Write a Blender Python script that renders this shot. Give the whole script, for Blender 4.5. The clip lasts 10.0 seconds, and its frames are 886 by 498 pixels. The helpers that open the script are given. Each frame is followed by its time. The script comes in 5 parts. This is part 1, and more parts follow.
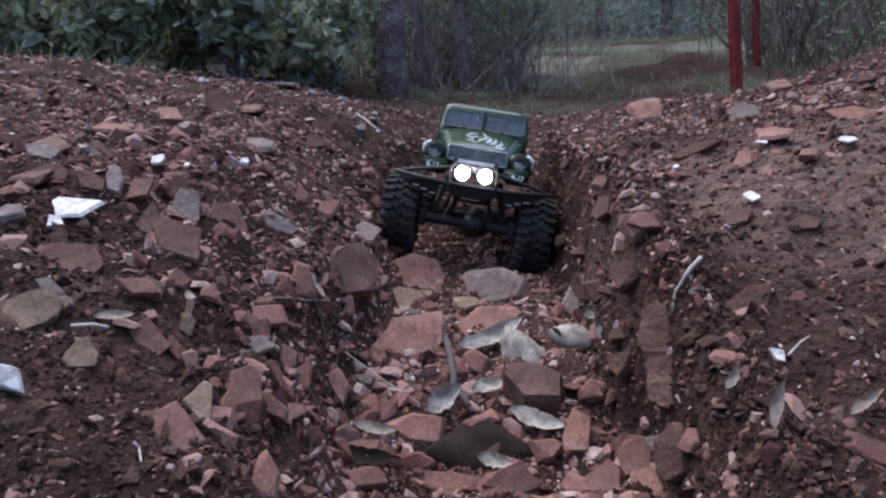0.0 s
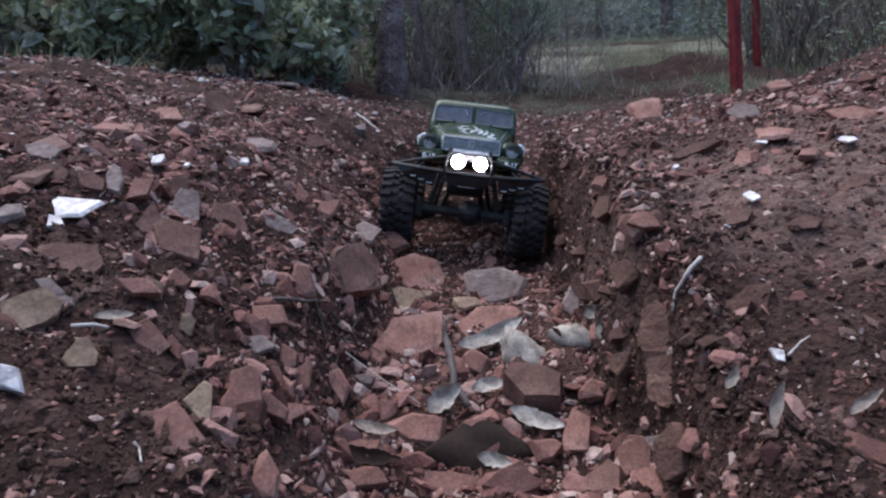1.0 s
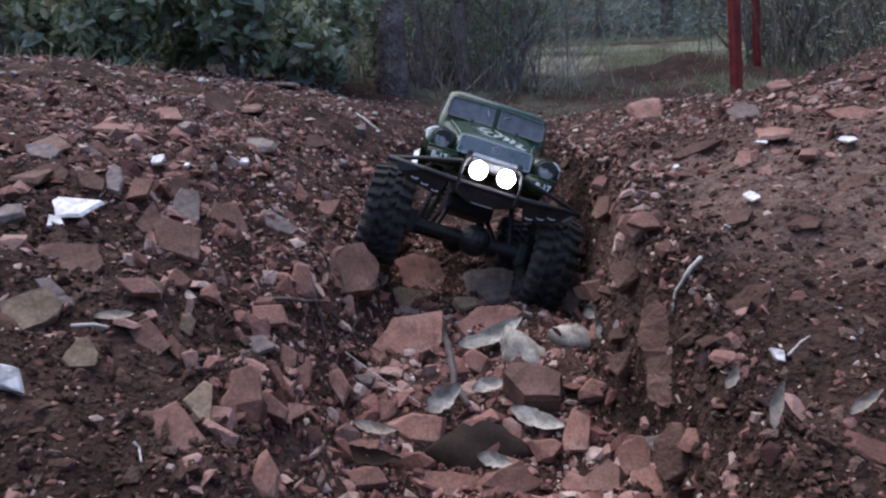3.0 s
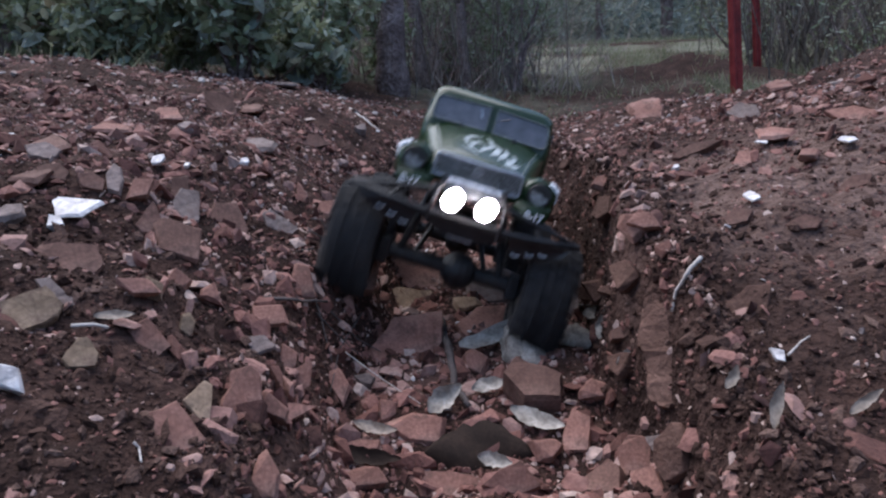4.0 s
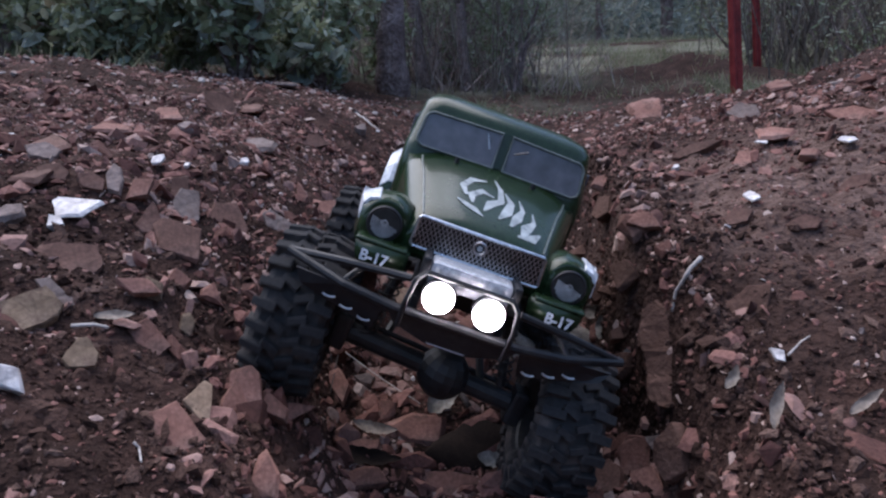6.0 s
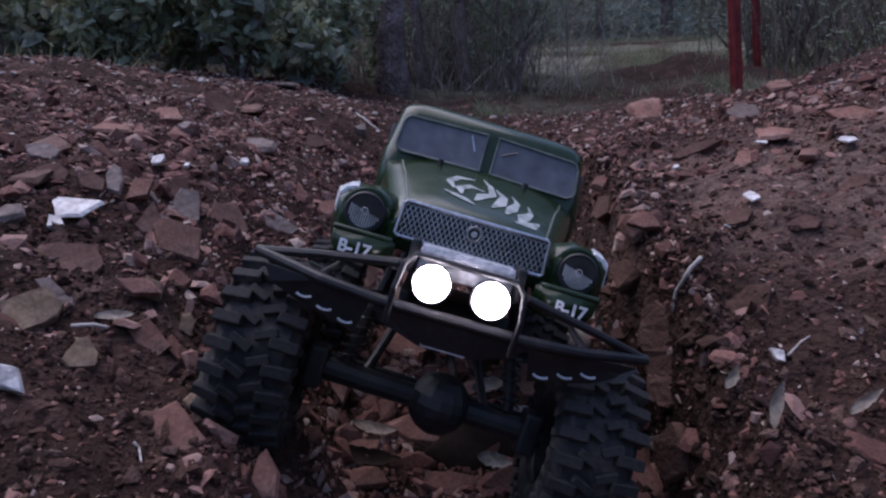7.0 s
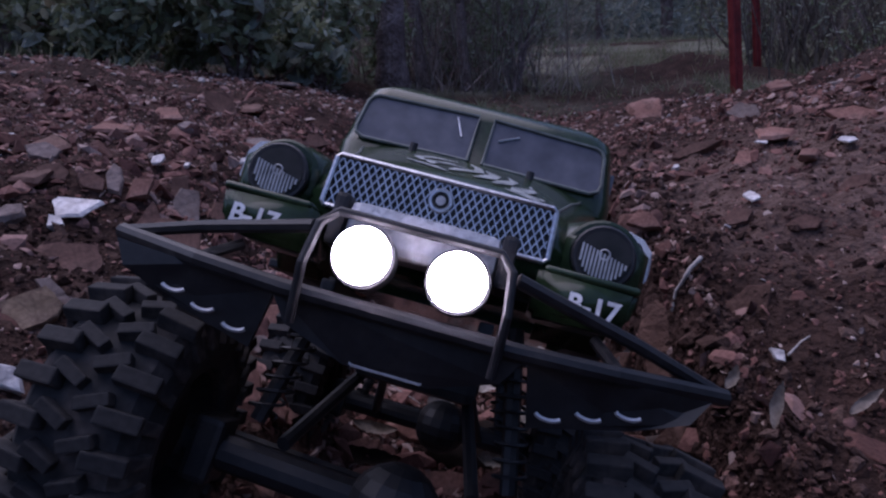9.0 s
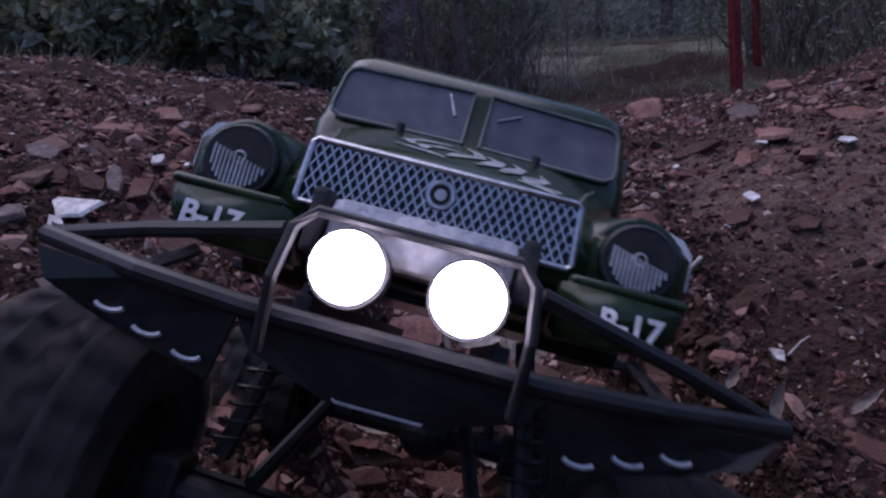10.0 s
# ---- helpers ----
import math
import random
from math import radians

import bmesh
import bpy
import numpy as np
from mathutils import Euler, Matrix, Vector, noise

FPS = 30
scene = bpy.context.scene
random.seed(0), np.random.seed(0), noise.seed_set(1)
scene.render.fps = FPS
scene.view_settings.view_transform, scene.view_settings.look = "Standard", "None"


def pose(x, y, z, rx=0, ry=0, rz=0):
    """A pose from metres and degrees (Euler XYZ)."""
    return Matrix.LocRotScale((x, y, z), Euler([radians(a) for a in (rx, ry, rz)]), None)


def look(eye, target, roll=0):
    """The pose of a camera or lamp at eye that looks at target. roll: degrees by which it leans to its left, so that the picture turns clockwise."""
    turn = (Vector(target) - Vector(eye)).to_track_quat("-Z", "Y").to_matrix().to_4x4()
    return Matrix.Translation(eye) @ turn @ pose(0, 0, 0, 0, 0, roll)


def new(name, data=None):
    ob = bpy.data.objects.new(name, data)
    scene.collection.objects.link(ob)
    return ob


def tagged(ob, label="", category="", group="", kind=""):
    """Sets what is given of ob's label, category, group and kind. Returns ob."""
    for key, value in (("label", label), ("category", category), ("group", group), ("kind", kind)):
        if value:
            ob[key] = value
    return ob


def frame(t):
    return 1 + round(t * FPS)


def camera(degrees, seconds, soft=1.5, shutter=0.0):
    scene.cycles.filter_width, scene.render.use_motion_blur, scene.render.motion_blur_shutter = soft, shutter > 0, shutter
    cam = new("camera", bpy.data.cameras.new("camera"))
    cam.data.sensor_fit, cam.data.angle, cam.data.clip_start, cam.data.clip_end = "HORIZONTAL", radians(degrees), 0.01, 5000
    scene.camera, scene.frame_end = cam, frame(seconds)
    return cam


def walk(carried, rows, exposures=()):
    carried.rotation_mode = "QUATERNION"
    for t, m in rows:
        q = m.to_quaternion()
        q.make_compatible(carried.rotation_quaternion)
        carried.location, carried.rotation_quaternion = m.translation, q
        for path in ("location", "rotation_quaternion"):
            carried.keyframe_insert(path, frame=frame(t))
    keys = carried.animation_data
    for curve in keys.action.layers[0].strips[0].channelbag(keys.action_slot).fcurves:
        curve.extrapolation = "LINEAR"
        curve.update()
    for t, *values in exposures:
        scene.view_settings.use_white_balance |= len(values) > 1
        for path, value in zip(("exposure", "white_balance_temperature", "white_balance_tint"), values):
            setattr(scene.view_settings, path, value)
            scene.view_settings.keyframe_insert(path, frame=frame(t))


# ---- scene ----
# One fixed camera low in the rut
EYE_Z, TILT = 0.32, 11.0
cam = camera(64, 10.0, soft=2.3, shutter=0.8)
STILL = pose(0, 0, EYE_Z, 90 - TILT, 0, 0)
walk(cam, [(0, STILL), (10, STILL)], exposures=[(0, 1.38, 6350, 12), (4, 1.32, 6350, 12), (6, 1.18, 6300, 15), (7, 0.65, 6150, 24), (8, 0.4, 5950, 31), (9, 0.2, 5850, 34), (9.5, 0.0, 5850, 34), (10, 0.12, 5850, 34)])

# World and light: late, overcast daylight under trees
world = bpy.data.worlds.new("sky")
scene.world = world
world.use_nodes = True
wn = world.node_tree.nodes
sky = wn.new("ShaderNodeTexSky")
sky.sky_type, sky.sun_disc = "NISHITA", False
sky.sun_elevation, sky.sun_rotation = radians(64), radians(-43)
wn["Background"].inputs[1].default_value = 0.14
world.node_tree.links.new(sky.outputs[0], wn["Background"].inputs[0])
sun = new("sun", bpy.data.lights.new("sun", "SUN"))
sun.data.energy, sun.data.angle, sun.data.color = 1.6, radians(75), (1.0, 0.97, 0.96)
sun.matrix_world = look((-0.56, 0.6, 1.7), (0, 0, 0))


# ---- materials ----
def material(name, colors, rough=0.8, metal=0.0, scale=30.0, bump=0.3, detail=120.0, depth=0.004, island="", spec=0.3, coat=0.0):
    """Noise between colours at two scales, with bump; island: 'Object' or 'Island' random shifts the colour per piece."""
    m = bpy.data.materials.new(name)
    m.use_nodes = True
    nt = m.node_tree
    N, L = nt.nodes, nt.links
    bsdf = N["Principled BSDF"]
    geo = N.new("ShaderNodeTexCoord")
    n1 = N.new("ShaderNodeTexNoise")
    n1.inputs["Scale"].default_value, n1.inputs["Detail"].default_value = scale, 6
    n2 = N.new("ShaderNodeTexNoise")
    n2.inputs["Scale"].default_value, n2.inputs["Detail"].default_value = detail, 8
    for n in (n1, n2):
        L.new(geo.outputs["Object"], n.inputs["Vector"])
    ramp = N.new("ShaderNodeValToRGB")
    el = ramp.color_ramp.elements
    while len(el) < len(colors):
        el.new(0.5)
    k = len(colors) - 1
    for i, c in enumerate(colors):
        el[i].position = (0.0 + i / k) if island else (0.3 + 0.4 * i / k)
        el[i].color = (*c, 1)
    if island:
        if island == "Object":
            src = N.new("ShaderNodeObjectInfo").outputs["Random"]
        else:
            src = N.new("ShaderNodeNewGeometry").outputs["Random Per Island"]
        mix = N.new("ShaderNodeMath")
        mix.operation = "MULTIPLY_ADD"
        mix.inputs[1].default_value = 0.3
        sub = N.new("ShaderNodeMath")
        sub.operation = "MULTIPLY_ADD"
        sub.inputs[1].default_value, sub.inputs[2].default_value = 0.92, -0.11
        L.new(src, sub.inputs[0])
        L.new(n1.outputs["Fac"], mix.inputs[0])
        L.new(sub.outputs[0], mix.inputs[2])
        L.new(mix.outputs[0], ramp.inputs[0])
    else:
        L.new(n1.outputs["Fac"], ramp.inputs[0])
    dark = N.new("ShaderNodeMix")
    dark.data_type, dark.blend_type = "RGBA", "MULTIPLY"
    dark.inputs[0].default_value = 1.0
    r2 = N.new("ShaderNodeMapRange")
    r2.inputs[1].default_value, r2.inputs[2].default_value = 0.3, 0.75
    r2.inputs[3].default_value, r2.inputs[4].default_value = 0.7, 1.2
    L.new(n2.outputs["Fac"], r2.inputs[0])
    L.new(ramp.outputs[0], dark.inputs[6])
    L.new(r2.outputs[0], dark.inputs[7])
    L.new(dark.outputs[2], bsdf.inputs["Base Color"])
    if bump:
        b = N.new("ShaderNodeBump")
        b.inputs["Strength"].default_value, b.inputs["Distance"].default_value = bump, depth
        L.new(n2.outputs["Fac"], b.inputs["Height"])
        L.new(b.outputs[0], bsdf.inputs["Normal"])
    rr = N.new("ShaderNodeMapRange")
    rr.inputs[3].default_value, rr.inputs[4].default_value = max(rough - 0.12, 0.03), min(rough + 0.12, 1)
    L.new(n1.outputs["Fac"], rr.inputs[0])
    L.new(rr.outputs[0], bsdf.inputs["Roughness"])
    bsdf.inputs["Metallic"].default_value = metal
    bsdf.inputs["Specular IOR Level"].default_value = spec
    bsdf.inputs["Coat Weight"].default_value = coat
    return m


DIRT = material("dirt", [(0.025, 0.0135, 0.0105), (0.05, 0.0275, 0.0215), (0.09, 0.052, 0.042)], 0.95, scale=14, detail=130, bump=1.0, depth=0.012, spec=0.1)
STONE_COL = [(0.05, 0.024, 0.019), (0.115, 0.052, 0.041), (0.175, 0.08, 0.064), (0.235, 0.115, 0.094), (0.3, 0.18, 0.15), (0.46, 0.36, 0.31)]
GRAVEL = material("gravel", STONE_COL, 0.85, scale=40, detail=300, bump=0.5, depth=0.003, island="Island", spec=0.2)
STONE = material("stone", STONE_COL, 0.85, scale=35, detail=260, bump=0.6, depth=0.003, island="Object", spec=0.2)
RED_ROCK = material("red rock", [(0.17, 0.08, 0.06), (0.26, 0.132, 0.103), (0.34, 0.205, 0.165)], 0.85, scale=22, detail=320, bump=0.35, depth=0.002, spec=0.2)
BROWN_ROCK = material("brown rock", [(0.09, 0.047, 0.036), (0.155, 0.084, 0.065), (0.23, 0.138, 0.11)], 0.85, scale=22, detail=320, bump=0.35, depth=0.002, spec=0.2)
TAN_ROCK = material("tan rock", [(0.15, 0.1, 0.065), (0.25, 0.175, 0.12), (0.36, 0.265, 0.19)], 0.85, scale=35, detail=320, bump=0.4, depth=0.002, spec=0.2)
GREY_ROCK = material("grey rock", [(0.15, 0.112, 0.1), (0.24, 0.185, 0.165), (0.32, 0.255, 0.23)], 0.85, scale=35, detail=220, bump=0.6, spec=0.2)

def grass_cover(m):
    """Dull olive turf over the dirt beyond the banks, in patches."""
    nt = m.node_tree
    N, L = nt.nodes, nt.links
    bsdf = N["Principled BSDF"]
    old = bsdf.inputs["Base Color"].links[0].from_socket
    co = N.new("ShaderNodeTexCoord")
    xyz = N.new("ShaderNodeSeparateXYZ")
    L.new(co.outputs["Object"], xyz.inputs[0])
    n = N.new("ShaderNodeTexNoise")
    n.inputs["Scale"].default_value, n.inputs["Detail"].default_value = 1.6, 5
    L.new(co.outputs["Object"], n.inputs["Vector"])
    far = N.new("ShaderNodeMapRange")
    far.inputs[1].default_value, far.inputs[2].default_value = 2.9, 4.2
    L.new(xyz.outputs["Y"], far.inputs[0])
    patch = N.new("ShaderNodeMapRange")
    patch.inputs[1].default_value, patch.inputs[2].default_value = 0.42, 0.56
    L.new(n.outputs["Fac"], patch.inputs[0])
    both = N.new("ShaderNodeMath")
    both.operation = "MULTIPLY"
    L.new(far.outputs[0], both.inputs[0])
    L.new(patch.outputs[0], both.inputs[1])
    heap = N.new("ShaderNodeVectorMath")
    heap.operation = "DISTANCE"
    heap.inputs[1].default_value = (1.5, 4.3, 0.6)
    L.new(co.outputs["Object"], heap.inputs[0])
    bare = N.new("ShaderNodeMapRange")
    bare.inputs[1].default_value, bare.inputs[2].default_value = 0.45, 0.95
    L.new(heap.outputs["Value"], bare.inputs[0])
    grown = N.new("ShaderNodeMath")
    grown.operation = "MULTIPLY"
    L.new(both.outputs[0], grown.inputs[0])
    L.new(bare.outputs[0], grown.inputs[1])
    both = grown
    n2 = N.new("ShaderNodeTexNoise")
    n2.inputs["Scale"].default_value, n2.inputs["Detail"].default_value = 14, 8
    L.new(co.outputs["Object"], n2.inputs["Vector"])
    ramp = N.new("ShaderNodeValToRGB")
    ramp.color_ramp.elements[0].position, ramp.color_ramp.elements[0].color = 0.3, (0.1, 0.105, 0.07, 1)
    ramp.color_ramp.elements[1].position, ramp.color_ramp.elements[1].color = 0.7, (0.21, 0.2, 0.155, 1)
    L.new(n2.outputs["Fac"], ramp.inputs[0])
    mix = N.new("ShaderNodeMix")
    mix.data_type = "RGBA"
    L.new(both.outputs[0], mix.inputs[0])
    L.new(old, mix.inputs[6])
    L.new(ramp.outputs[0], mix.inputs[7])
    L.new(mix.outputs[2], bsdf.inputs["Base Color"])


def dry_dust(m):
    """Paler dry earth in patches on the bank's top, beside the rut."""
    nt = m.node_tree
    N, L = nt.nodes, nt.links
    bsdf = N["Principled BSDF"]
    old = bsdf.inputs["Base Color"].links[0].from_socket
    co = N.new("ShaderNodeTexCoord")
    away = N.new("ShaderNodeVectorMath")
    away.operation = "DISTANCE"
    away.inputs[1].default_value = (0.46, 0.78, 0.27)
    L.new(co.outputs["Object"], away.inputs[0])
    n = N.new("ShaderNodeTexNoise")
    n.inputs["Scale"].default_value, n.inputs["Detail"].default_value = 11, 7
    L.new(co.outputs["Object"], n.inputs["Vector"])
    edge = N.new("ShaderNodeMath")
    edge.operation = "MULTIPLY_ADD"
    edge.inputs[1].default_value = 0.5
    L.new(n.outputs["Fac"], edge.inputs[0])
    L.new(away.outputs["Value"], edge.inputs[2])
    cover = N.new("ShaderNodeMapRange")
    cover.inputs[1].default_value, cover.inputs[2].default_value = 0.6, 0.4
    cover.inputs[3].default_value, cover.inputs[4].default_value = 0.0, 0.85
    L.new(edge.outputs[0], cover.inputs[0])
    n2 = N.new("ShaderNodeTexNoise")
    n2.inputs["Scale"].default_value, n2.inputs["Detail"].default_value = 90, 9
    L.new(co.outputs["Object"], n2.inputs["Vector"])
    ramp = N.new("ShaderNodeValToRGB")
    ramp.color_ramp.elements[0].position, ramp.color_ramp.elements[0].color = 0.3, (0.085, 0.051, 0.041, 1)
    ramp.color_ramp.elements[1].position, ramp.color_ramp.elements[1].color = 0.72, (0.205, 0.137, 0.114, 1)
    L.new(n2.outputs["Fac"], ramp.inputs[0])
    mix = N.new("ShaderNodeMix")
    mix.data_type = "RGBA"
    L.new(cover.outputs[0], mix.inputs[0])
    L.new(old, mix.inputs[6])
    L.new(ramp.outputs[0], mix.inputs[7])
    L.new(mix.outputs[2], bsdf.inputs["Base Color"])


grass_cover(DIRT)
dry_dust(DIRT)
CLOD = material("soil clods", [(0.028, 0.0155, 0.0115), (0.056, 0.031, 0.024), (0.09, 0.052, 0.041), (0.145, 0.092, 0.074)], 0.95, scale=60, detail=420, bump=1.0, depth=0.003, island="Island", spec=0.1)

CLAY = material("brown clay", [(0.075, 0.042, 0.032), (0.12, 0.068, 0.052), (0.17, 0.1, 0.078)], 0.92, scale=25, detail=240, bump=0.7, depth=0.003, spec=0.1)


def stained(m, dirt=(0.075, 0.042, 0.033), amount=0.75):
    """Each stone its own shade, with soil clinging to it in patches."""
    nt = m.node_tree
    N, L = nt.nodes, nt.links
    bsdf = N["Principled BSDF"]
    old = bsdf.inputs["Base Color"].links[0].from_socket
    shade = N.new("ShaderNodeMapRange")
    shade.inputs[3].default_value, shade.inputs[4].default_value = 0.72, 1.22
    L.new(N.new("ShaderNodeObjectInfo").outputs["Random"], shade.inputs[0])
    own = N.new("ShaderNodeMix")
    own.data_type, own.blend_type = "RGBA", "MULTIPLY"
    own.inputs[0].default_value = 1.0
    L.new(old, own.inputs[6])
    L.new(shade.outputs[0], own.inputs[7])
    co = N.new("ShaderNodeTexCoord")
    n = N.new("ShaderNodeTexNoise")
    n.inputs["Scale"].default_value, n.inputs["Detail"].default_value, n.inputs["Roughness"].default_value = 55, 9, 0.68
    L.new(co.outputs["Object"], n.inputs["Vector"])
    patch = N.new("ShaderNodeMapRange")
    patch.inputs[1].default_value, patch.inputs[2].default_value = 0.5, 0.66
    patch.inputs[4].default_value = amount
    L.new(n.outputs["Fac"], patch.inputs[0])
    mix = N.new("ShaderNodeMix")
    mix.data_type = "RGBA"
    L.new(patch.outputs[0], mix.inputs[0])
    L.new(own.outputs[2], mix.inputs[6])
    mix.inputs[7].default_value = (*dirt, 1)
    L.new(mix.outputs[2], bsdf.inputs["Base Color"])


for kind_of_rock in (RED_ROCK, BROWN_ROCK, TAN_ROCK, GREY_ROCK, CLAY):
    stained(kind_of_rock)
QUARTZ = material("quartz", [(0.4, 0.35, 0.33), (0.6, 0.56, 0.54), (0.74, 0.71, 0.69)], 0.5, scale=45, detail=200, bump=0.5, spec=0.4)


# ---- the ground's shape ----
def lattice(i, j, seed):
    h = (i * 374761393 + j * 668265263 + seed * 974634777) & 0xFFFFFFFF
    h = ((h ^ (h >> 13)) * 1274126177) & 0xFFFFFFFF
    return ((h ^ (h >> 16)) & 0xFFFF) / 65535.0


def bumps(x, y, size, seed):
    """Smooth noise from -1 to 1 with lumps of that size."""
    u, v = x / size, y / size
    i, j = np.floor(u).astype(np.int64), np.floor(v).astype(np.int64)
    a, b = u - i, v - j
    a, b = a * a * (3 - 2 * a), b * b * (3 - 2 * b)
    p = lattice(i, j, seed) * (1 - a) + lattice(i + 1, j, seed) * a
    q = lattice(i, j + 1, seed) * (1 - a) + lattice(i + 1, j + 1, seed) * a
    return 2 * (p * (1 - b) + q * b) - 1


def ease(a, b, v):
    s = np.clip((v - a) / (b - a), 0, 1)
    return s * s * (3 - 2 * s)


def ground_height(x, y):
    """A rut between two stony banks; beyond it the ground rises gently."""
    x, y = np.asarray(x, float), np.asarray(y, float)
    floor = np.interp(y, [-3, -1.2, 0.1, 0.25, 0.36, 0.46, 0.56, 0.68, 0.85, 1.2, 1.5, 2.0, 3.0, 6.0, 9.0, 14, 40, 90],
                      [0.17, 0.14, 0.06, 0.06, 0.085, 0.03, 0.005, 0.03, 0.05, 0.06, 0.11, 0.22, 0.3, 0.66, 1.08, 1.25, 1.5, 1.6])
    u = x - np.interp(y, [0, 0.5, 1.1, 1.6, 2.2], [0.02, 0.01, 0.03, 0.05, 0.1]) + 0.018 * bumps(x * 0 + 3.3, y, 0.17, 5)
    far = ease(1.5, 3.2, y)
    left = np.interp(y, [0, 0.3, 0.5, 0.7, 1.0, 1.8, 3, 9, 90], [0.12, 0.155, 0.205, 0.24, 0.27, 0.345, 0.37, 1.08, 1.6]) + 0.1 * np.clip(-u - 0.3, 0, 1.6)
    right = np.interp(y, [0, 0.3, 0.45, 0.6, 0.8, 1.05, 1.8, 3, 9, 90], [0.1, 0.115, 0.14, 0.19, 0.24, 0.265, 0.27, 0.27, 1.08, 1.6]) + 0.15 * np.clip(u - 0.2, 0, 1.6) * (1 - 0.75 * ease(2.0, 3.8, y)) + 0.11 * ease(0.85, 1.5, u) * ease(1.2, 1.9, y) * (1 - ease(2.3, 3.2, y))
    wl = ease(0.09 + 0.1 * far, 0.36 + 0.5 * far, -u) * 0.58 + ease(0.085, 0.165 + 0.2 * far, -u) * 0.42
    wr = ease(0.148, 0.182 + 0.5 * far, u)
    z = floor + (left - floor) * wl + (right - floor) * wr
    near = 1 - ease(4, 12, y)
    z = z + near * (0.02 * bumps(x, y, 0.3, 1) * (0.4 + wl + wr) + 0.011 * bumps(x, y, 0.11, 2) + 0.009 * bumps(x, y, 0.045, 3) + 0.006 * bumps(x, y, 0.019, 4))
    heap = np.exp(-((x - 1.5) / 0.42) ** 2 - ((y - 4.3) / 0.6) ** 2) * (0.17 + 0.05 * bumps(x, y, 0.22, 33) + 0.03 * bumps(x, y, 0.09, 34))
    return z + heap + (1 - near) * 0.12 * bumps(x, y, 1.7, 6)


# ---- mesh helpers ----
def part(name, bm, mat, parent=None, label="", smooth=False):
    """Link a bmesh as one mesh object, under a thing or a part."""
    me = bpy.data.meshes.new(name)
    bm.normal_update()
    bm.to_mesh(me)
    bm.free()
    me.materials.append(mat)
    if smooth:
        me.polygons.foreach_set("use_smooth", [True] * len(me.polygons))
    ob = new(name, me)
    if parent:
        ob.parent = parent
    if label:
        ob["label"] = label
    return ob


def mesh_object(name, verts, faces, mat):
    """A mesh object from numpy arrays of vertices and triangles or quads."""
    me = bpy.data.meshes.new(name)
    n = faces.shape[1]
    me.vertices.add(len(verts))
    me.vertices.foreach_set("co", verts.astype(np.float32).ravel())
    me.loops.add(faces.size)
    me.loops.foreach_set("vertex_index", faces.astype(np.int32).ravel())
    me.polygons.add(len(faces))
    me.polygons.foreach_set("loop_start", np.arange(0, faces.size, n, dtype=np.int32))
    me.update(calc_edges=True)
    me.validate()
    me.polygons.foreach_set("use_smooth", [False] * len(me.polygons))
    me.materials.append(mat)
    return new(name, me)


def box(bm, c, s, bevel=0.0, m=None):
    """A box of size s round c, its edges rounded."""
    t = bmesh.new()
    bmesh.ops.create_cube(t, size=1)
    bmesh.ops.scale(t, vec=s, verts=t.verts)
    if bevel:
        bmesh.ops.bevel(t, geom=t.edges[:], offset=bevel, segments=2, affect="EDGES", profile=0.6)
    bmesh.ops.translate(t, vec=c, verts=t.verts)
    return merge(bm, t, m)


def merge(bm, t, m=None):
    if m:
        t.transform(m)
    me = bpy.data.meshes.new("scratch")
    t.to_mesh(me)
    t.free()
    bm.from_mesh(me)
    bpy.data.meshes.remove(me)
    return bm


def tube(bm, pts, r, n=8, r2=None):
    """A round bar along points, closed at both ends."""
    pts = [Vector(p) for p in pts]
    rings = []
    for i, p in enumerate(pts):
        d = (pts[min(i + 1, len(pts) - 1)] - pts[max(i - 1, 0)]).normalized()
        a = d.orthogonal().normalized() if i == 0 else (a - d * a.dot(d)).normalized()
        b = d.cross(a)
        rad = r if r2 is None else r + (r2 - r) * i / (len(pts) - 1)
        rings.append([bm.verts.new(p + rad * (math.cos(k * math.tau / n) * a + math.sin(k * math.tau / n) * b)) for k in range(n)])
    for q, w in zip(rings, rings[1:]):
        for k in range(n):
            bm.faces.new((q[k], q[(k + 1) % n], w[(k + 1) % n], w[k]))
    bm.faces.new(rings[0][::-1])
    bm.faces.new(rings[-1])
    return bm


def loft(bm, rings, closed=True, caps=True):
    """A skin over rings of points, all of one count."""
    vs = [[bm.verts.new(p) for p in ring] for ring in rings]
    n = len(vs[0])
    for q, w in zip(vs, vs[1:]):
        for k in range(n if closed else n - 1):
            bm.faces.new((q[k], q[(k + 1) % n], w[(k + 1) % n], w[k]))
    if caps and closed:
        bm.faces.new(vs[0][::-1])
        bm.faces.new(vs[-1])
    bmesh.ops.recalc_face_normals(bm, faces=bm.faces[:])
    return bm


def disc(bm, c, r, depth, axis=(0, -1, 0), n=24, bevel=0.0):
    """A short cylinder at c along axis."""
    t = bmesh.new()
    bmesh.ops.create_cone(t, cap_ends=True, segments=n, radius1=r, radius2=r, depth=depth)
    if bevel:
        rim = [e for e in t.edges if len({round(v.co.z, 5) for v in e.verts}) == 1]
        bmesh.ops.bevel(t, geom=rim, offset=bevel, segments=2, affect="EDGES")
    m = Matrix.Translation(c) @ Vector(axis).to_track_quat("Z", "Y").to_matrix().to_4x4()
    return merge(bm, t, m)


